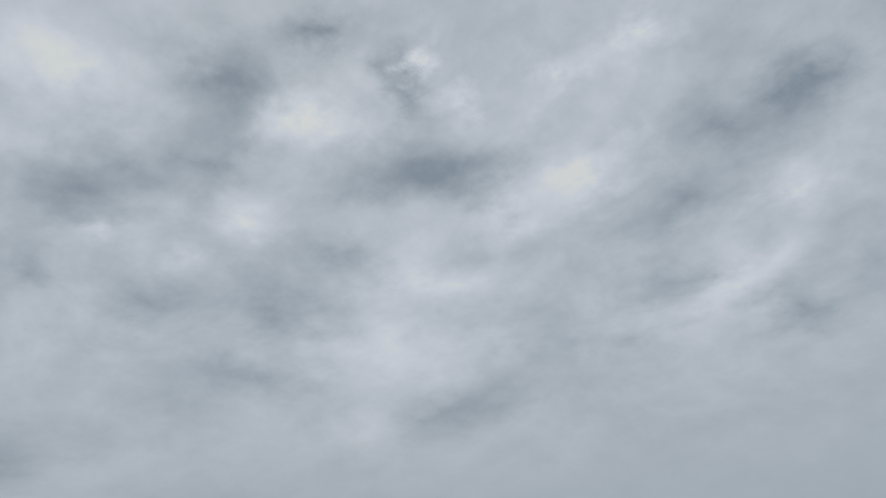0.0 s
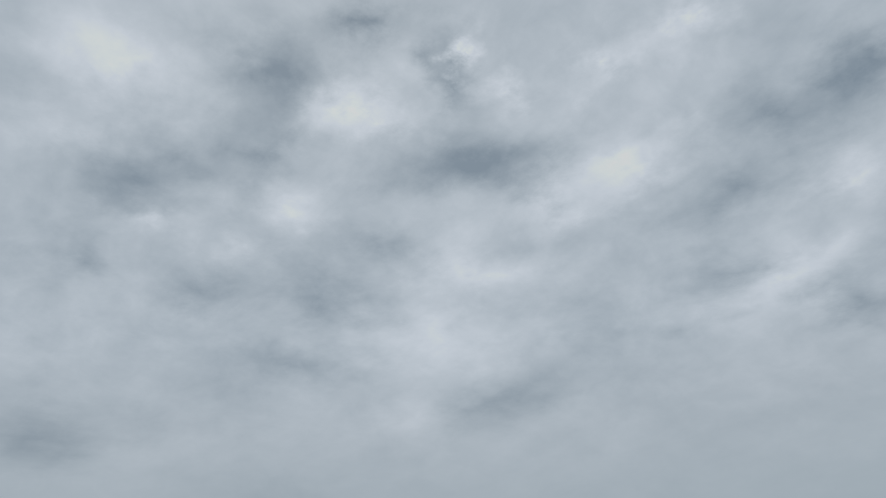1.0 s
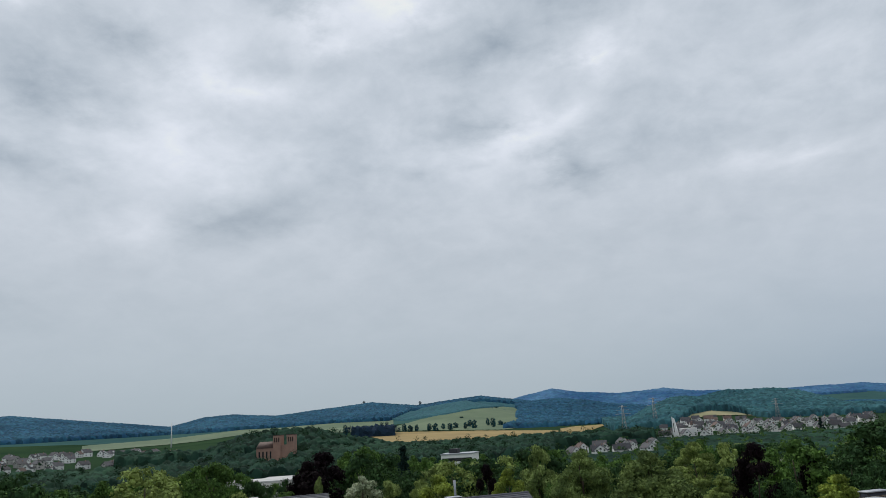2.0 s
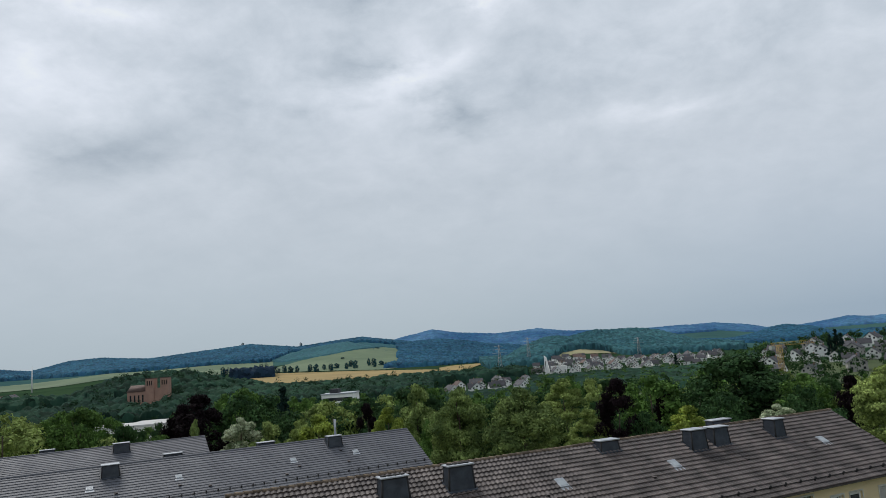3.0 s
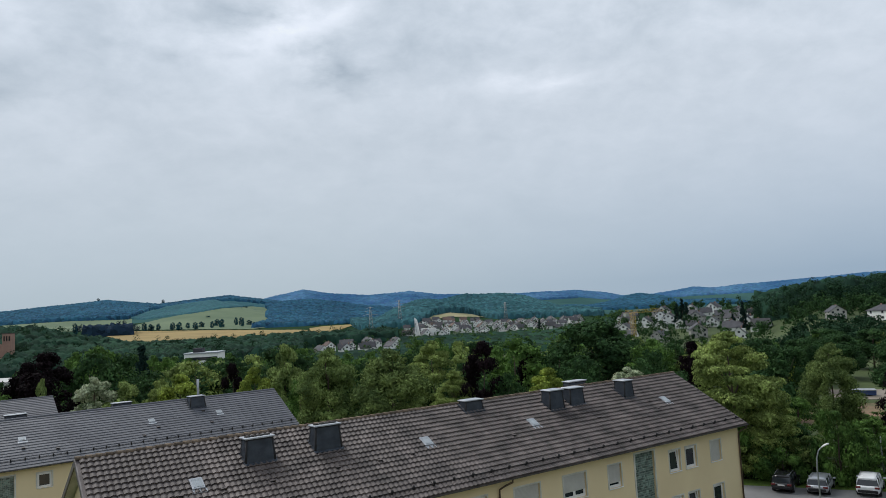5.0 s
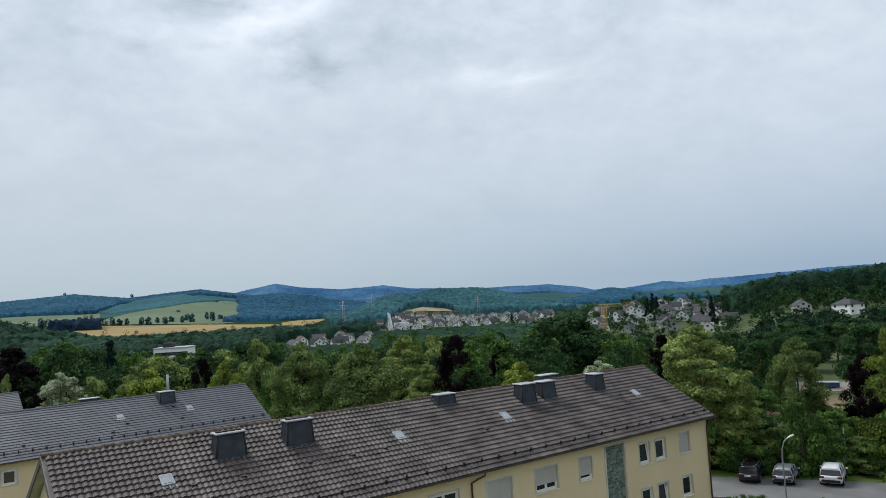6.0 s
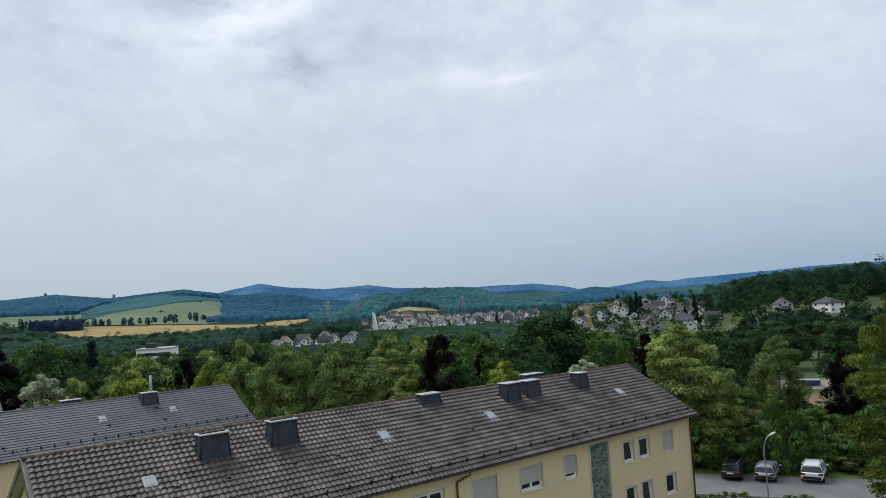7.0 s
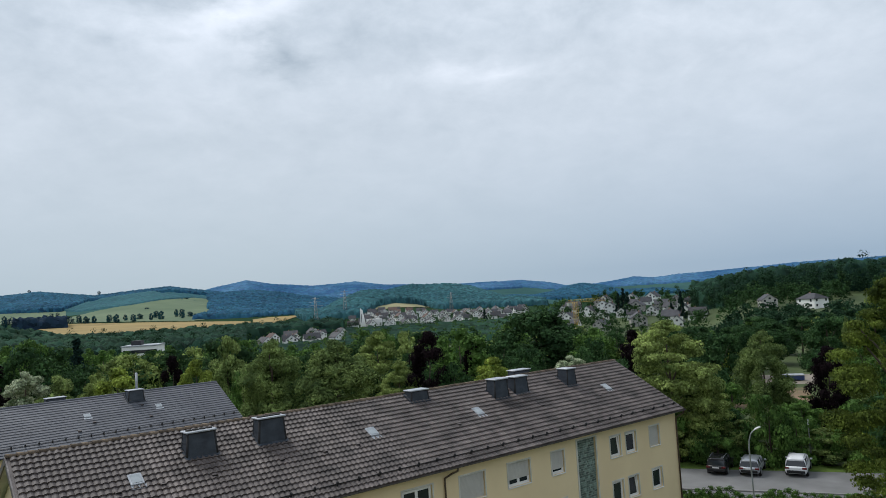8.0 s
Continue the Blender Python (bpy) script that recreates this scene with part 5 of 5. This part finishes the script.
for k in range(26):
    az, r = 20.5 + 8.5 * ((k * 0.618) % 1.0), 84 + 40 * ((k * 0.37) % 1.0)
    if abs(az - 25.2) < 1.0 and r > 96:
        r = 94.0 + k % 5
    stand("shrub", az, r, math.degrees(math.atan2(1.5 + 0.9 * math.sin(k * 2.1) - 16, r)), 1.5 + 0.5 * math.sin(k), "low scrub bush on rough grass", "shrub", "scrub behind the trees", k)
for az, r, el, w in ((-23.9, 290, -2.3, 5.5), (-22.3, 300, -2.35, 5.0), (-21.3, 280, -2.1, 4.5), (-24.9, 310, -2.1, 5.5), (-27.9, 250, -1.75, 5.0), (-26.6, 260, -1.9, 5.0), (-25.6, 245, -2.1, 4.6), (-28.9, 240, -1.6, 5.0), (-31.4, 230, -1.3, 5.2), (-23.5, 262, -2.55, 4.6), (-22.6, 255, -2.6, 4.4), (-21.8, 268, -2.5, 4.6)):
    stand("park_tree", az, r, el, w, turn=az)
for az, r, el, w in ((-6.4, 150, -2.0, 4.6), (-4.9, 162, -1.95, 4.8), (-3.3, 150, -2.1, 4.4), (1.3, 165, -2.3, 4.6), (4.6, 160, -2.15, 4.8), (-10.4, 175, -2.7, 4.8), (-12.0, 165, -2.75, 4.6), (-15.9, 170, -2.1, 4.6)):
    stand("park_tree" if w > 4.5 else "park_tree_light", az, r, el, w, turn=az)
for az, r, el, w in ((-37.6, 150, -3.3, 3.0), (-36.0, 160, -2.9, 2.6), (-39.4, 140, -2.2, 4.0), (-40.6, 155, -1.6, 4.4), (-42.4, 130, -1.5, 4.6)):
    stand("park_tree_dark" if w < 3.5 else "broadleaf_tree", az, r, el, w, turn=az)
for az, el in ((28.9, -2.7), (29.25, -2.9), (29.6, -2.6)):
    stand("birch_tree", az, 118, el, 1.0, "slim birch with a pale bare trunk", turn=el)

m = pose(127 * math.sin(radians(25.2)), 127 * math.cos(radians(25.2)), 0.06, 0, 0, -20)
bin_ = thing("skip_container", m, "blue and white covered container on the gravel clearing", "container")
part("tub", boxes((-1.6, 1.6, -0.8, 0.8, 0.15, 0.8), bevel=0.06), material("blue_steel", (0.06, 0.10, 0.25), None, 0.5, 2, 20, 0.05), bin_)
part("cover", boxes((-1.65, 1.65, -0.9, 0.9, 0.81, 0.98), bevel=0.06), M["zinc"], bin_)
for x in (-1.2, 1.2):
    part("skid", boxes((x - 0.1, x + 0.1, -0.9, 0.9, 0.0, 0.148)), M["steel"], bin_)
# ---- houses of the town and the villages ----
M["wall_white"] = material("white_plaster", (0.84, 0.83, 0.80), (0.76, 0.75, 0.72), 0.9, 0.3, 20, 0.05, spread=0.1)
M["wall_grey"] = material("grey_plaster", (0.42, 0.40, 0.37), (0.34, 0.33, 0.31), 0.9, 0.3, 20, 0.05, spread=0.15)
M["roof_dark"] = material("dark_roof", (0.06, 0.06, 0.068), (0.04, 0.04, 0.046), 0.7, 0.5, 6, 0.1, spread=0.3)
M["roof_red"] = material("brown_roof", (0.13, 0.085, 0.07), (0.085, 0.06, 0.052), 0.8, 0.5, 6, 0.1, spread=0.25)
M["concrete"] = material("pale_concrete_roof", (0.55, 0.54, 0.53), (0.40, 0.40, 0.39), 0.9, 0.3, 6, 0.1)
# Red brick made paler, painting haze over the distant church.
M["brick"] = material("red_brick_wall", (0.40, 0.24, 0.18), (0.31, 0.19, 0.145), 0.9, 0.2, 3, 0.1)
M["yellow"] = material("yellow_steel", (0.55, 0.36, 0.06), None, 0.5, 1, 10, 0.0)


def gable_house(w, l, h, rise, wall, roof, hip=0.0, floors=2, dormer=False):
    n_side = 2
    """A family house, its gables at the two ends of y."""
    house = new("house")
    bm = bmesh.new()
    k = hip * l / 2
    prof = [(-w / 2, -2.5), (w / 2, -2.5), (w / 2, h), (0, h + rise * (1 if not hip else 0.001)), (-w / 2, h)]
    a, b = [[bm.verts.new((x, y, z)) for x, z in prof] for y in (-l / 2, l / 2)]
    bm.faces.new(a[::-1])
    bm.faces.new(b)
    for i in range(5):
        bm.faces.new((a[i], a[(i + 1) % 5], b[(i + 1) % 5], b[i]))
    part("wall", bm, wall, house)
    o = 0.5
    for s in (1, -1):
        bm = bmesh.new()
        q = [(s * (w / 2 + o), -l / 2 - o, h - o * rise / (w / 2)), (s * (w / 2 + o), l / 2 + o, h - o * rise / (w / 2)), (0, l / 2 + o - k, h + rise), (0, -l / 2 - o + k, h + rise)]
        top = [bm.verts.new((x, y, z + 0.22)) for x, y, z in q]
        low = [bm.verts.new((x, y, z + 0.03)) for x, y, z in q]
        bm.faces.new(top)
        bm.faces.new(low[::-1])
        for i in range(4):
            bm.faces.new((top[i], low[i], low[(i + 1) % 4], top[(i + 1) % 4]))
        bmesh.ops.recalc_face_normals(bm, faces=bm.faces)
        part("roof_slope", bm, roof, house)
        if hip:
            bm = bmesh.new()
            e = s * (l / 2 + o)
            zz = h - o * rise / (w / 2) + 0.22
            f = [bm.verts.new(p) for p in ((-(w / 2 + o), e, zz), (w / 2 + o, e, zz), (0, e - s * k, h + rise + 0.22))]
            g3 = [bm.verts.new((v.co.x, v.co.y, v.co.z - 0.2)) for v in f]
            bm.faces.new(f)
            bm.faces.new(g3[::-1])
            for i in range(3):
                bm.faces.new((f[i], g3[i], g3[(i + 1) % 3], f[(i + 1) % 3]))
            bmesh.ops.recalc_face_normals(bm, faces=bm.faces)
            part("roof_hip", bm, roof, house)
    for fl in range(floors):
        z = 0.9 + fl * 2.7
        for s in (1, -1):
            for x in np.linspace(-w / 2 + 1.7, w / 2 - 1.7, 2):
                part("window", boxes((x - 0.6, x + 0.6, s * l / 2 - 0.04, s * l / 2 + 0.05, z, z + 1.3)), M["glass"], house)
            for y in np.linspace(-l / 2 + 2.4, l / 2 - 2.4, n_side):
                part("window", boxes((s * w / 2 - 0.04, s * w / 2 + 0.05, y - 0.6, y + 0.6, z, z + 1.3)), M["glass"], house)
    if not hip:
        for s in (1, -1):
            z = h + 0.3
            part("window", boxes((-0.7, 0.7, s * l / 2 - 0.04, s * l / 2 + 0.05, z, z + 1.2)), M["glass"], house)
    part("chimney", boxes((0.6, 1.2, l * 0.15, l * 0.15 + 0.6, h + rise - 1.2, h + rise + 0.9)), M["brick"], house)
    if dormer:
        part("dormer", boxes((w * 0.12, w * 0.42, -1.6, 1.6, h + 0.2, h + rise * 0.75)), wall, house)
    return house


KINDS = [
    (gable_house(9, 11, 4.6, 3.6, M["wall_white"], M["roof_dark"]), "white plastered house with a dark gable roof"),
    (gable_house(8, 10, 3.4, 4.0, M["wall_white"], M["roof_dark"], floors=1, dormer=True), "small white house with a steep dark roof"),
    (gable_house(9.5, 12, 4.8, 3.4, M["wall_grey"], M["roof_dark"]), "grey plastered house with a dark gable roof"),
    (gable_house(8.5, 11, 4.4, 3.8, M["wall_white"], M["roof_red"]), "white house with a brown-red tiled roof"),
    (gable_house(10, 12, 5.2, 2.6, M["wall_white"], M["roof_dark"], hip=0.7), "white villa with a dark hipped roof"),
]


def settle(k, az, r, turn, group, scale=1.0):
    x, y = r * math.sin(radians(az)), r * math.cos(radians(az))
    z = float(land(x, y))
    o = copy_thing(KINDS[k][0], Matrix.Translation((x, y, z)) @ Matrix.Rotation(radians(turn), 4, "Z") @ Matrix.Diagonal((scale, scale, scale, 1)))
    return tagged(o, KINDS[k][1], "house", group)


g = np.random.default_rng(77)


def hamlet(group, az0, az1, r0, r1, step, share, ok, turn0, pick=(0, 0, 1, 2, 0, 1, 3), size=1.0):
    r = r0
    while r < r1:
        da = math.degrees(step / r)
        a = az0 + g.uniform(0, da)
        while a < az1:
            rr = r + g.uniform(-0.25, 0.25) * step
            if g.random() < share and ok(a, rr):
                settle(int(pick[int(g.integers(len(pick)))]), a, rr, turn0 + g.choice((0, 0, 90)) + g.uniform(-18, 18), group, g.uniform(0.85, 1.15) * size)
            a += da * g.uniform(0.85, 1.2)
        r += step


hamlet("houses of the town", -7.5, 6.5, 740, 1010, 19, 0.66, lambda a, r: -1.9 < elev(a, r) < -0.42, 12, size=0.92)
hamlet("houses of the town", -15, -8.2, 560, 690, 18, 0.62, lambda a, r: True, 25, size=0.88)
hamlet("houses of the hillside village", 8.5, 21.6, 400, 640, 18, 0.7, lambda a, r: not (a > 19.5 and r > 480) and elev(a, r) < -1.0, -25, (0, 1, 2, 0, 0, 1, 2), 0.82)
hamlet("houses of the western village", -62, -41.5, 720, 900, 22, 0.62, lambda a, r: elev(a, r) > -1.5, 10, size=0.85)
settle(4, 26.9, 345, 20, "houses of the hillside village", 0.78)
settle(2, 24.0, 360, -10, "houses of the hillside village", 0.7)

# the modern church with its white slanted tower
def spot(az, r, turn=0.0, z=None):
    x, y = r * math.sin(radians(az)), r * math.cos(radians(az))
    return pose(x, y, float(land(x, y)) if z is None else z, 0, 0, turn)


tower = thing("church_tower", spot(-6.65, 790), "slender white slanted church tower above the town", "tower")
bm = bmesh.new()
vs = box(bm, -3.0, 3.0, -2, 2, -2, 17.5)
for v in vs:
    if v.co.z > 10:
        v.co.x = -2.6 if v.co.x < 0 else -0.2
        v.co.z += 2.5 if v.co.x < -1 else 0
part("shaft", bm, M["wall_white"], tower)
part("belfry_slot", boxes((-1.7, -1.1, -2.02, -1.9, 5, 14)), M["glass"], tower)
part("nave", boxes((4.0, 20, -5, 7, -2, 8)), M["wall_white"], tower)

# twin-towered brick church on the knoll
church = thing("brick_church", spot(-36.55, 610, 12, 0.0), "red brick church with two square towers before a wooded knoll", "church")
part("nave", boxes((-17, -2.6, -6, 8, -10, 9)), M["brick"], church)
bm = bmesh.new()
loft(bm, [[(x, -6.4, 9.02), (x, 8.4, 9.02), (x, 1, 14)] for x in (-17.4, -2.4)])
part("nave_roof", bm, M["roof_red"], church)
for x0, x1, z in ((-2.4, 4.0, 18.2), (9.2, 15.0, 18.2)):
    t_ = part("tower", boxes((x0, x1, -6.5, 0, -10, z)), M["brick"], church)
    for k in range(3):
        part("louvre", boxes((x0 + 1 + k * 1.7, x0 + 1.9 + k * 1.7, -6.56, -6.4, z - 5, z - 1.5)), M["room"], t_)
    part("parapet", boxes((x0 - 0.15, x1 + 0.15, -6.65, 0.15, z + 0.004, z + 0.5)), M["roof_red"], t_)
part("westwork", boxes((4.05, 9.15, -5.5, -0.5, -10, 11)), M["brick"], church)
for k in range(4):
    part("window", boxes((-15 + k * 3.2, -13.8 + k * 3.2, -6.08, -5.9, 1, 6.5)), M["glass"], church)

# flat-roofed building among the trees and the works hall to the west
hall = thing("flat_building", spot(-22.9, 350, 10), "flat-roofed white building among trees", "building")
part("body", boxes((-7.5, 7.5, -7, 7, -3, 16.2)), M["wall_white"], hall)
part("window_band", boxes((-7.0, 7.0, -7.1, -6.95, 13.2, 14.7)), M["glass"], hall)
part("roof_edge", boxes((-7.8, 7.8, -7.3, 7.3, 16.21, 16.7)), M["zinc"], hall)
part("plant_room", boxes((-4.5, -0.5, -3, 3, 16.71, 18.6)), M["roof_dark"], hall)
for az, r, w, d, h, tn in ((-38.0, 215, 20, 14, 13.2, 25), (-36.1, 225, 12, 12, 13.4, 25), (-36.9, 195, 10, 8, 9.8, 25)):
    works = thing("works_hall", spot(az, r, tn), "pale flat-roofed works hall beyond the trees", "building", "works halls")
    part("body", boxes((-w / 2, w / 2, -d / 2, d / 2, -3, h)), M["wall_white"], works)
    part("roof_slab", boxes((-w / 2 - 0.3, w / 2 + 0.3, -d / 2 - 0.3, d / 2 + 0.3, h + 0.004, h + 0.5)), M["concrete"], works)
    part("window_band", boxes((-w / 2 + 0.5, w / 2 - 0.5, -d / 2 - 0.06, -d / 2 + 0.05, h - 2.6, h - 1.2)), M["glass"], works)


def lattice(name, m, label, category, height, base, top, mat, bars=9, radius=0.14):
    t_ = thing(name, m, label, category)
    corners = [(1, 1), (1, -1), (-1, -1), (-1, 1)]

    def at(c, k):
        w = base + (top - base) * k
        return (c[0] * w / 2, c[1] * w / 2, height * k)
    for c in corners:
        bm = bmesh.new()
        tube(bm, [at(c, 0), at(c, 1)], radius, 4)
        part("leg", bm, mat, t_)
    bm = bmesh.new()
    for i in range(bars):
        for c, c2 in zip(corners, corners[1:] + corners[:1]):
            tube(bm, [at(c, i / bars), at(c2, (i + 1) / bars)], radius * 0.6, 4)
            tube(bm, [at(c2, i / bars), at(c, (i + 1) / bars)], radius * 0.6, 4)
    part("bracing", bm, mat, t_)
    return t_


crane = lattice("tower_crane", spot(10.15, 320, -70), "yellow tower crane above a building site", "crane", 16.5, 1.6, 1.6, M["yellow"], 12, 0.06)
bm = bmesh.new()
for y, z in ((0.7, 16.2), (-0.7, 16.2), (0, 17.3)):
    tube(bm, [(-6, y, z), (24, y * 0.6, z + 0.6)], 0.05, 4)
for k in range(24):
    x = -6 + k * 1.25
    tube(bm, [(x, 0.6, 16.3), (x + 0.6, 0, 17.5), (x + 1.25, -0.6, 16.4)], 0.03, 4)
part("jib", bm, M["yellow"], crane)
part("counterweight", boxes((-6.4, -4.2, -0.7, 0.7, 14.8, 16.2)), M["mortar"], crane)
for az, r, h in ((-10.3, 880, 36), (-8.0, 1010, 36), (0.4, 1180, 30)):
    py = lattice("power_pylon", spot(az, r, 20), "grey lattice power pylon in the valley", "pylon", h, 6.0, 1.0, M["steel"], 8, 0.16)
    for z, w in ((h * 0.72, 9), (h * 0.84, 7), (h * 0.95, 5)):
        bm = bmesh.new()
        tube(bm, [(-w, 0, z), (0, 0, z + 0.9), (w, 0, z)], 0.2, 4)
        part("crossarm", bm, M["steel"], py)
mast = thing("radio_mast", spot(-44.2, 1500), "tall white mast on the wooded ridge", "mast")
bm = bmesh.new()
tube(bm, [(0, 0, -2), (0, 0, 46)], 1.3, 8, 0.7)
part("pole", bm, M["wall_white"], mast)

# garden conifers and trees among the houses
for az, r, el, w in ((13.8, 470, 0.15, 3.4), (14.1, 465, -0.15, 3.0), (13.4, 475, -0.2, 3.0), (21.2, 440, -0.9, 2.6), (17.3, 450, -1.2, 2.6), (3.0, 760, -0.9, 4), (18.0, 420, -0.3, 3), (-27.2, 185, -1.05, 3.6)):
    stand("spruce_tree", az, r, el, w, "dark conifer among the houses", turn=az)
for k in list(KINDS):
    for o in (*k[0].children_recursive, k[0]):
        bpy.data.objects.remove(o)
for kind in list(TREES):
    for o in (*TREES[kind][0].children_recursive, TREES[kind][0]):
        bpy.data.objects.remove(o)
# ---- stair windows of glass blocks ----
def block_window(house, s0, s1, z0, z1, y, seed):
    g = np.random.default_rng(seed)
    w = part("stair_window", boxes((s0, s1, y - 0.2, y - 0.12, z0, z1)), M["mortar"], house, "tall stair window of green glass blocks")
    fr = boxes((s0 - 0.12, s0 - 0.002, y + 0.003, y + 0.03, z0, z1 + 0.1), (s1 + 0.002, s1 + 0.12, y + 0.003, y + 0.03, z0, z1 + 0.1), (s0 - 0.002, s1 + 0.002, y + 0.003, y + 0.03, z1 + 0.002, z1 + 0.1))
    part("surround", fr, M["soffit"], w)
    bm = bmesh.new()
    z = z0 + 0.02
    while z < z1 - 0.1:
        hh = 0.13
        hh = min(hh, z1 - 0.02 - z)
        s = s0 + 0.02
        while s < s1 - 0.05:
            ww = min(float(g.choice((0.13, 0.26, 0.26))), s1 - 0.02 - s)
            d = float(g.uniform(-0.02, 0.025))
            box(bm, s + 0.012, s + ww - 0.012, y - 0.13, y - 0.09 + d, z + 0.012, z + hh - 0.012)
            s += ww
        z += hh
    part("block_panel", bm, M["block"], w)["kind"] = "stuff"


block_window(B1, 9.02, 10.70, 0.0, 7.19, RUN - OVER, 3)
block_window(B2, 23.2, 25.0, 0.0, 5.7, RUN - OVER, 4)

# ---- roof coverings ----
for h, rz, ln in ((B1, Z1, L1), (B2, Z2, L2), (B3, Z3, L3)):
    for side in (1, -1):
        bm = bmesh.new()
        box(bm, 0.0, ln, 0.02, SLOPE + 0.02, -0.028, 0.004)
        bm.transform(roof_frame(rz, 0, 0, side) @ (Matrix.Identity(4) if side > 0 else Matrix.Scale(-1, 4, (0, 1, 0))))
        part("roof_covering", bm, M["slate_tile"] if h is not B1 else M["tile"], h)

TW, TH, ROWS = 0.26, SLOPE / 19, 19
COLS = int(L1 / TW)
us = np.linspace(0, 1, 9)
wave = 0.055 * (0.5 - 0.5 * np.cos(2 * np.pi * us)) ** 0.6


def tile_mesh():
    """One wavy tile: the top sheet and the lip at its lower edge."""
    v, f, n = [], [], len(us)
    for y, lift in ((-0.03, 0.006), (TH + 0.015, 0.074)):
        v += [(u * TW, y, lift + h) for u, h in zip(us, wave)]
    v += [(u * TW, TH + 0.015, 0.008 + h * 0.3) for u, h in zip(us, wave)]
    for i in range(n - 1):
        f.append((i, i + n, i + n + 1, i + 1))
        f.append((i + n, i + 2 * n, i + 2 * n + 1, i + n + 1))
    return np.array(v), np.array(f)


tv, tf = tile_mesh()
proto = bpy.data.meshes.new("roof_tile")
proto.from_pydata([tuple(p) for p in tv], [], [tuple(q) for q in tf])
proto.materials.append(M["tile"])
if proto.polygons[0].normal.z < 0:
    proto.flip_normals()
g = np.random.default_rng(8)
far_v, far_f, k = [], [], 0
near_from = COLS - 16
tiles_front = roof_frame(Z1, 0, 0)
for side in (1, -1):
    for r in range(ROWS):
        for c in range(COLS):
            j = g.normal(size=3) * 0.004
            if side > 0 and c >= near_from:
                o = bpy.data.objects.new("roof_tile", proto)
                scene.collection.objects.link(o)
                o.parent = B1
                o.matrix_basis = tiles_front @ Matrix.Translation((c * TW + 0.08, r * TH, j[2] * 0.8)) @ Matrix.Rotation(j[0], 4, "Z") @ Matrix.Rotation(j[1], 4, "Y")
            elif side > 0:
                far_v.append(tv @ np.array(((1, j[0], j[1]), (-j[0], 1, 0), (-j[1], 0, 1))) + (c * TW + 0.08, r * TH, j[2] * 0.8))
                far_f.append(tf + k)
                k += len(tv)
joined = part("roof_tiles", (np.concatenate(far_v), [], np.concatenate(far_f)), M["tile"], B1, "rows of brown wavy concrete tiles", tiles_front)
joined["kind"] = "stuff"
if joined.data.polygons[0].normal.z < 0:
    joined.data.flip_normals()

# half-round ridge tiles
bm = bmesh.new()
n = 8
for x, rad in ((0.0, 0.10), (0.42, 0.135)):
    for i in range(n + 1):
        q = math.pi * i / n
        bm.verts.new((x, math.cos(q) * rad * 1.15, math.sin(q) * rad - 0.05))
bm.verts.ensure_lookup_table()
for i in range(n):
    bm.faces.new([bm.verts[q] for q in (i, i + 1, n + 2 + i, n + 1 + i)])
bm.faces.new([bm.verts[q] for q in range(n + 1, 2 * n + 2)])
bm.faces.new([bm.verts[q] for q in range(n + 1)][::-1])
bmesh.ops.recalc_face_normals(bm, faces=bm.faces)
cap = part("ridge_tile", bm, M["ridge"], B1, "", pose(0.0, 0, Z1 + 0.05))
for k in range(1, int(L1 / 0.4)):
    o = cap.copy()
    scene.collection.objects.link(o)
    o.matrix_basis = pose(k * 0.4, 0, Z1 + 0.05 + float(g.normal()) * 0.004, 0, 0, float(g.normal()) * 0.5)

# flat anthracite courses
for h, rz, ln in ((B2, Z2, L2), (B3, Z3, L3)):
    v, f = [], []
    for r in range(19):
        y0, y1 = r * TH, (r + 1) * TH + 0.02
        s = -0.15 * (r % 2)
        while s < ln:
            a, b = max(0, s) + 0.004, min(ln, s + 0.3) - 0.004
            dz = float(g.normal()) * 0.002
            q = len(v)
            v += [(a, y0, 0.012), (b, y0, 0.012), (b, y1, 0.06 + dz), (a, y1, 0.06 + dz), (a, y1, 0.01), (b, y1, 0.01)]
            f += [(q + 3, q + 2, q + 1, q), (q + 4, q + 5, q + 2, q + 3)]
            s += 0.3
    courses = part("roof_tiles", (v, [], f), M["slate_tile"], h, "straight courses of flat anthracite tiles", roof_frame(rz, 0, 0))
    courses["kind"] = "stuff"
    if courses.data.polygons[0].normal.z < 0:
        courses.data.flip_normals()
    cap2 = cap.copy()
    cap2.data = cap.data.copy()
    cap2.data.materials[0] = M["slate_tile"]
    scene.collection.objects.link(cap2)
    cap2.parent = h
    cap2.matrix_basis = pose(0, 0, rz + 0.03)
    for k in range(1, int(ln / 0.4)):
        o = cap2.copy()
        scene.collection.objects.link(o)
        o.matrix_basis = pose(k * 0.4, 0, rz + 0.03)
# the flue pipe on the second block
bm = bmesh.new()
tube(bm, [(7.75, 0.35, Z2 + 0.2), (7.75, 0.35, Z2 + 1.75)], 0.11, 10)
part("flue_pipe", bm, M["zinc"], B2, "pale metal flue pipe")
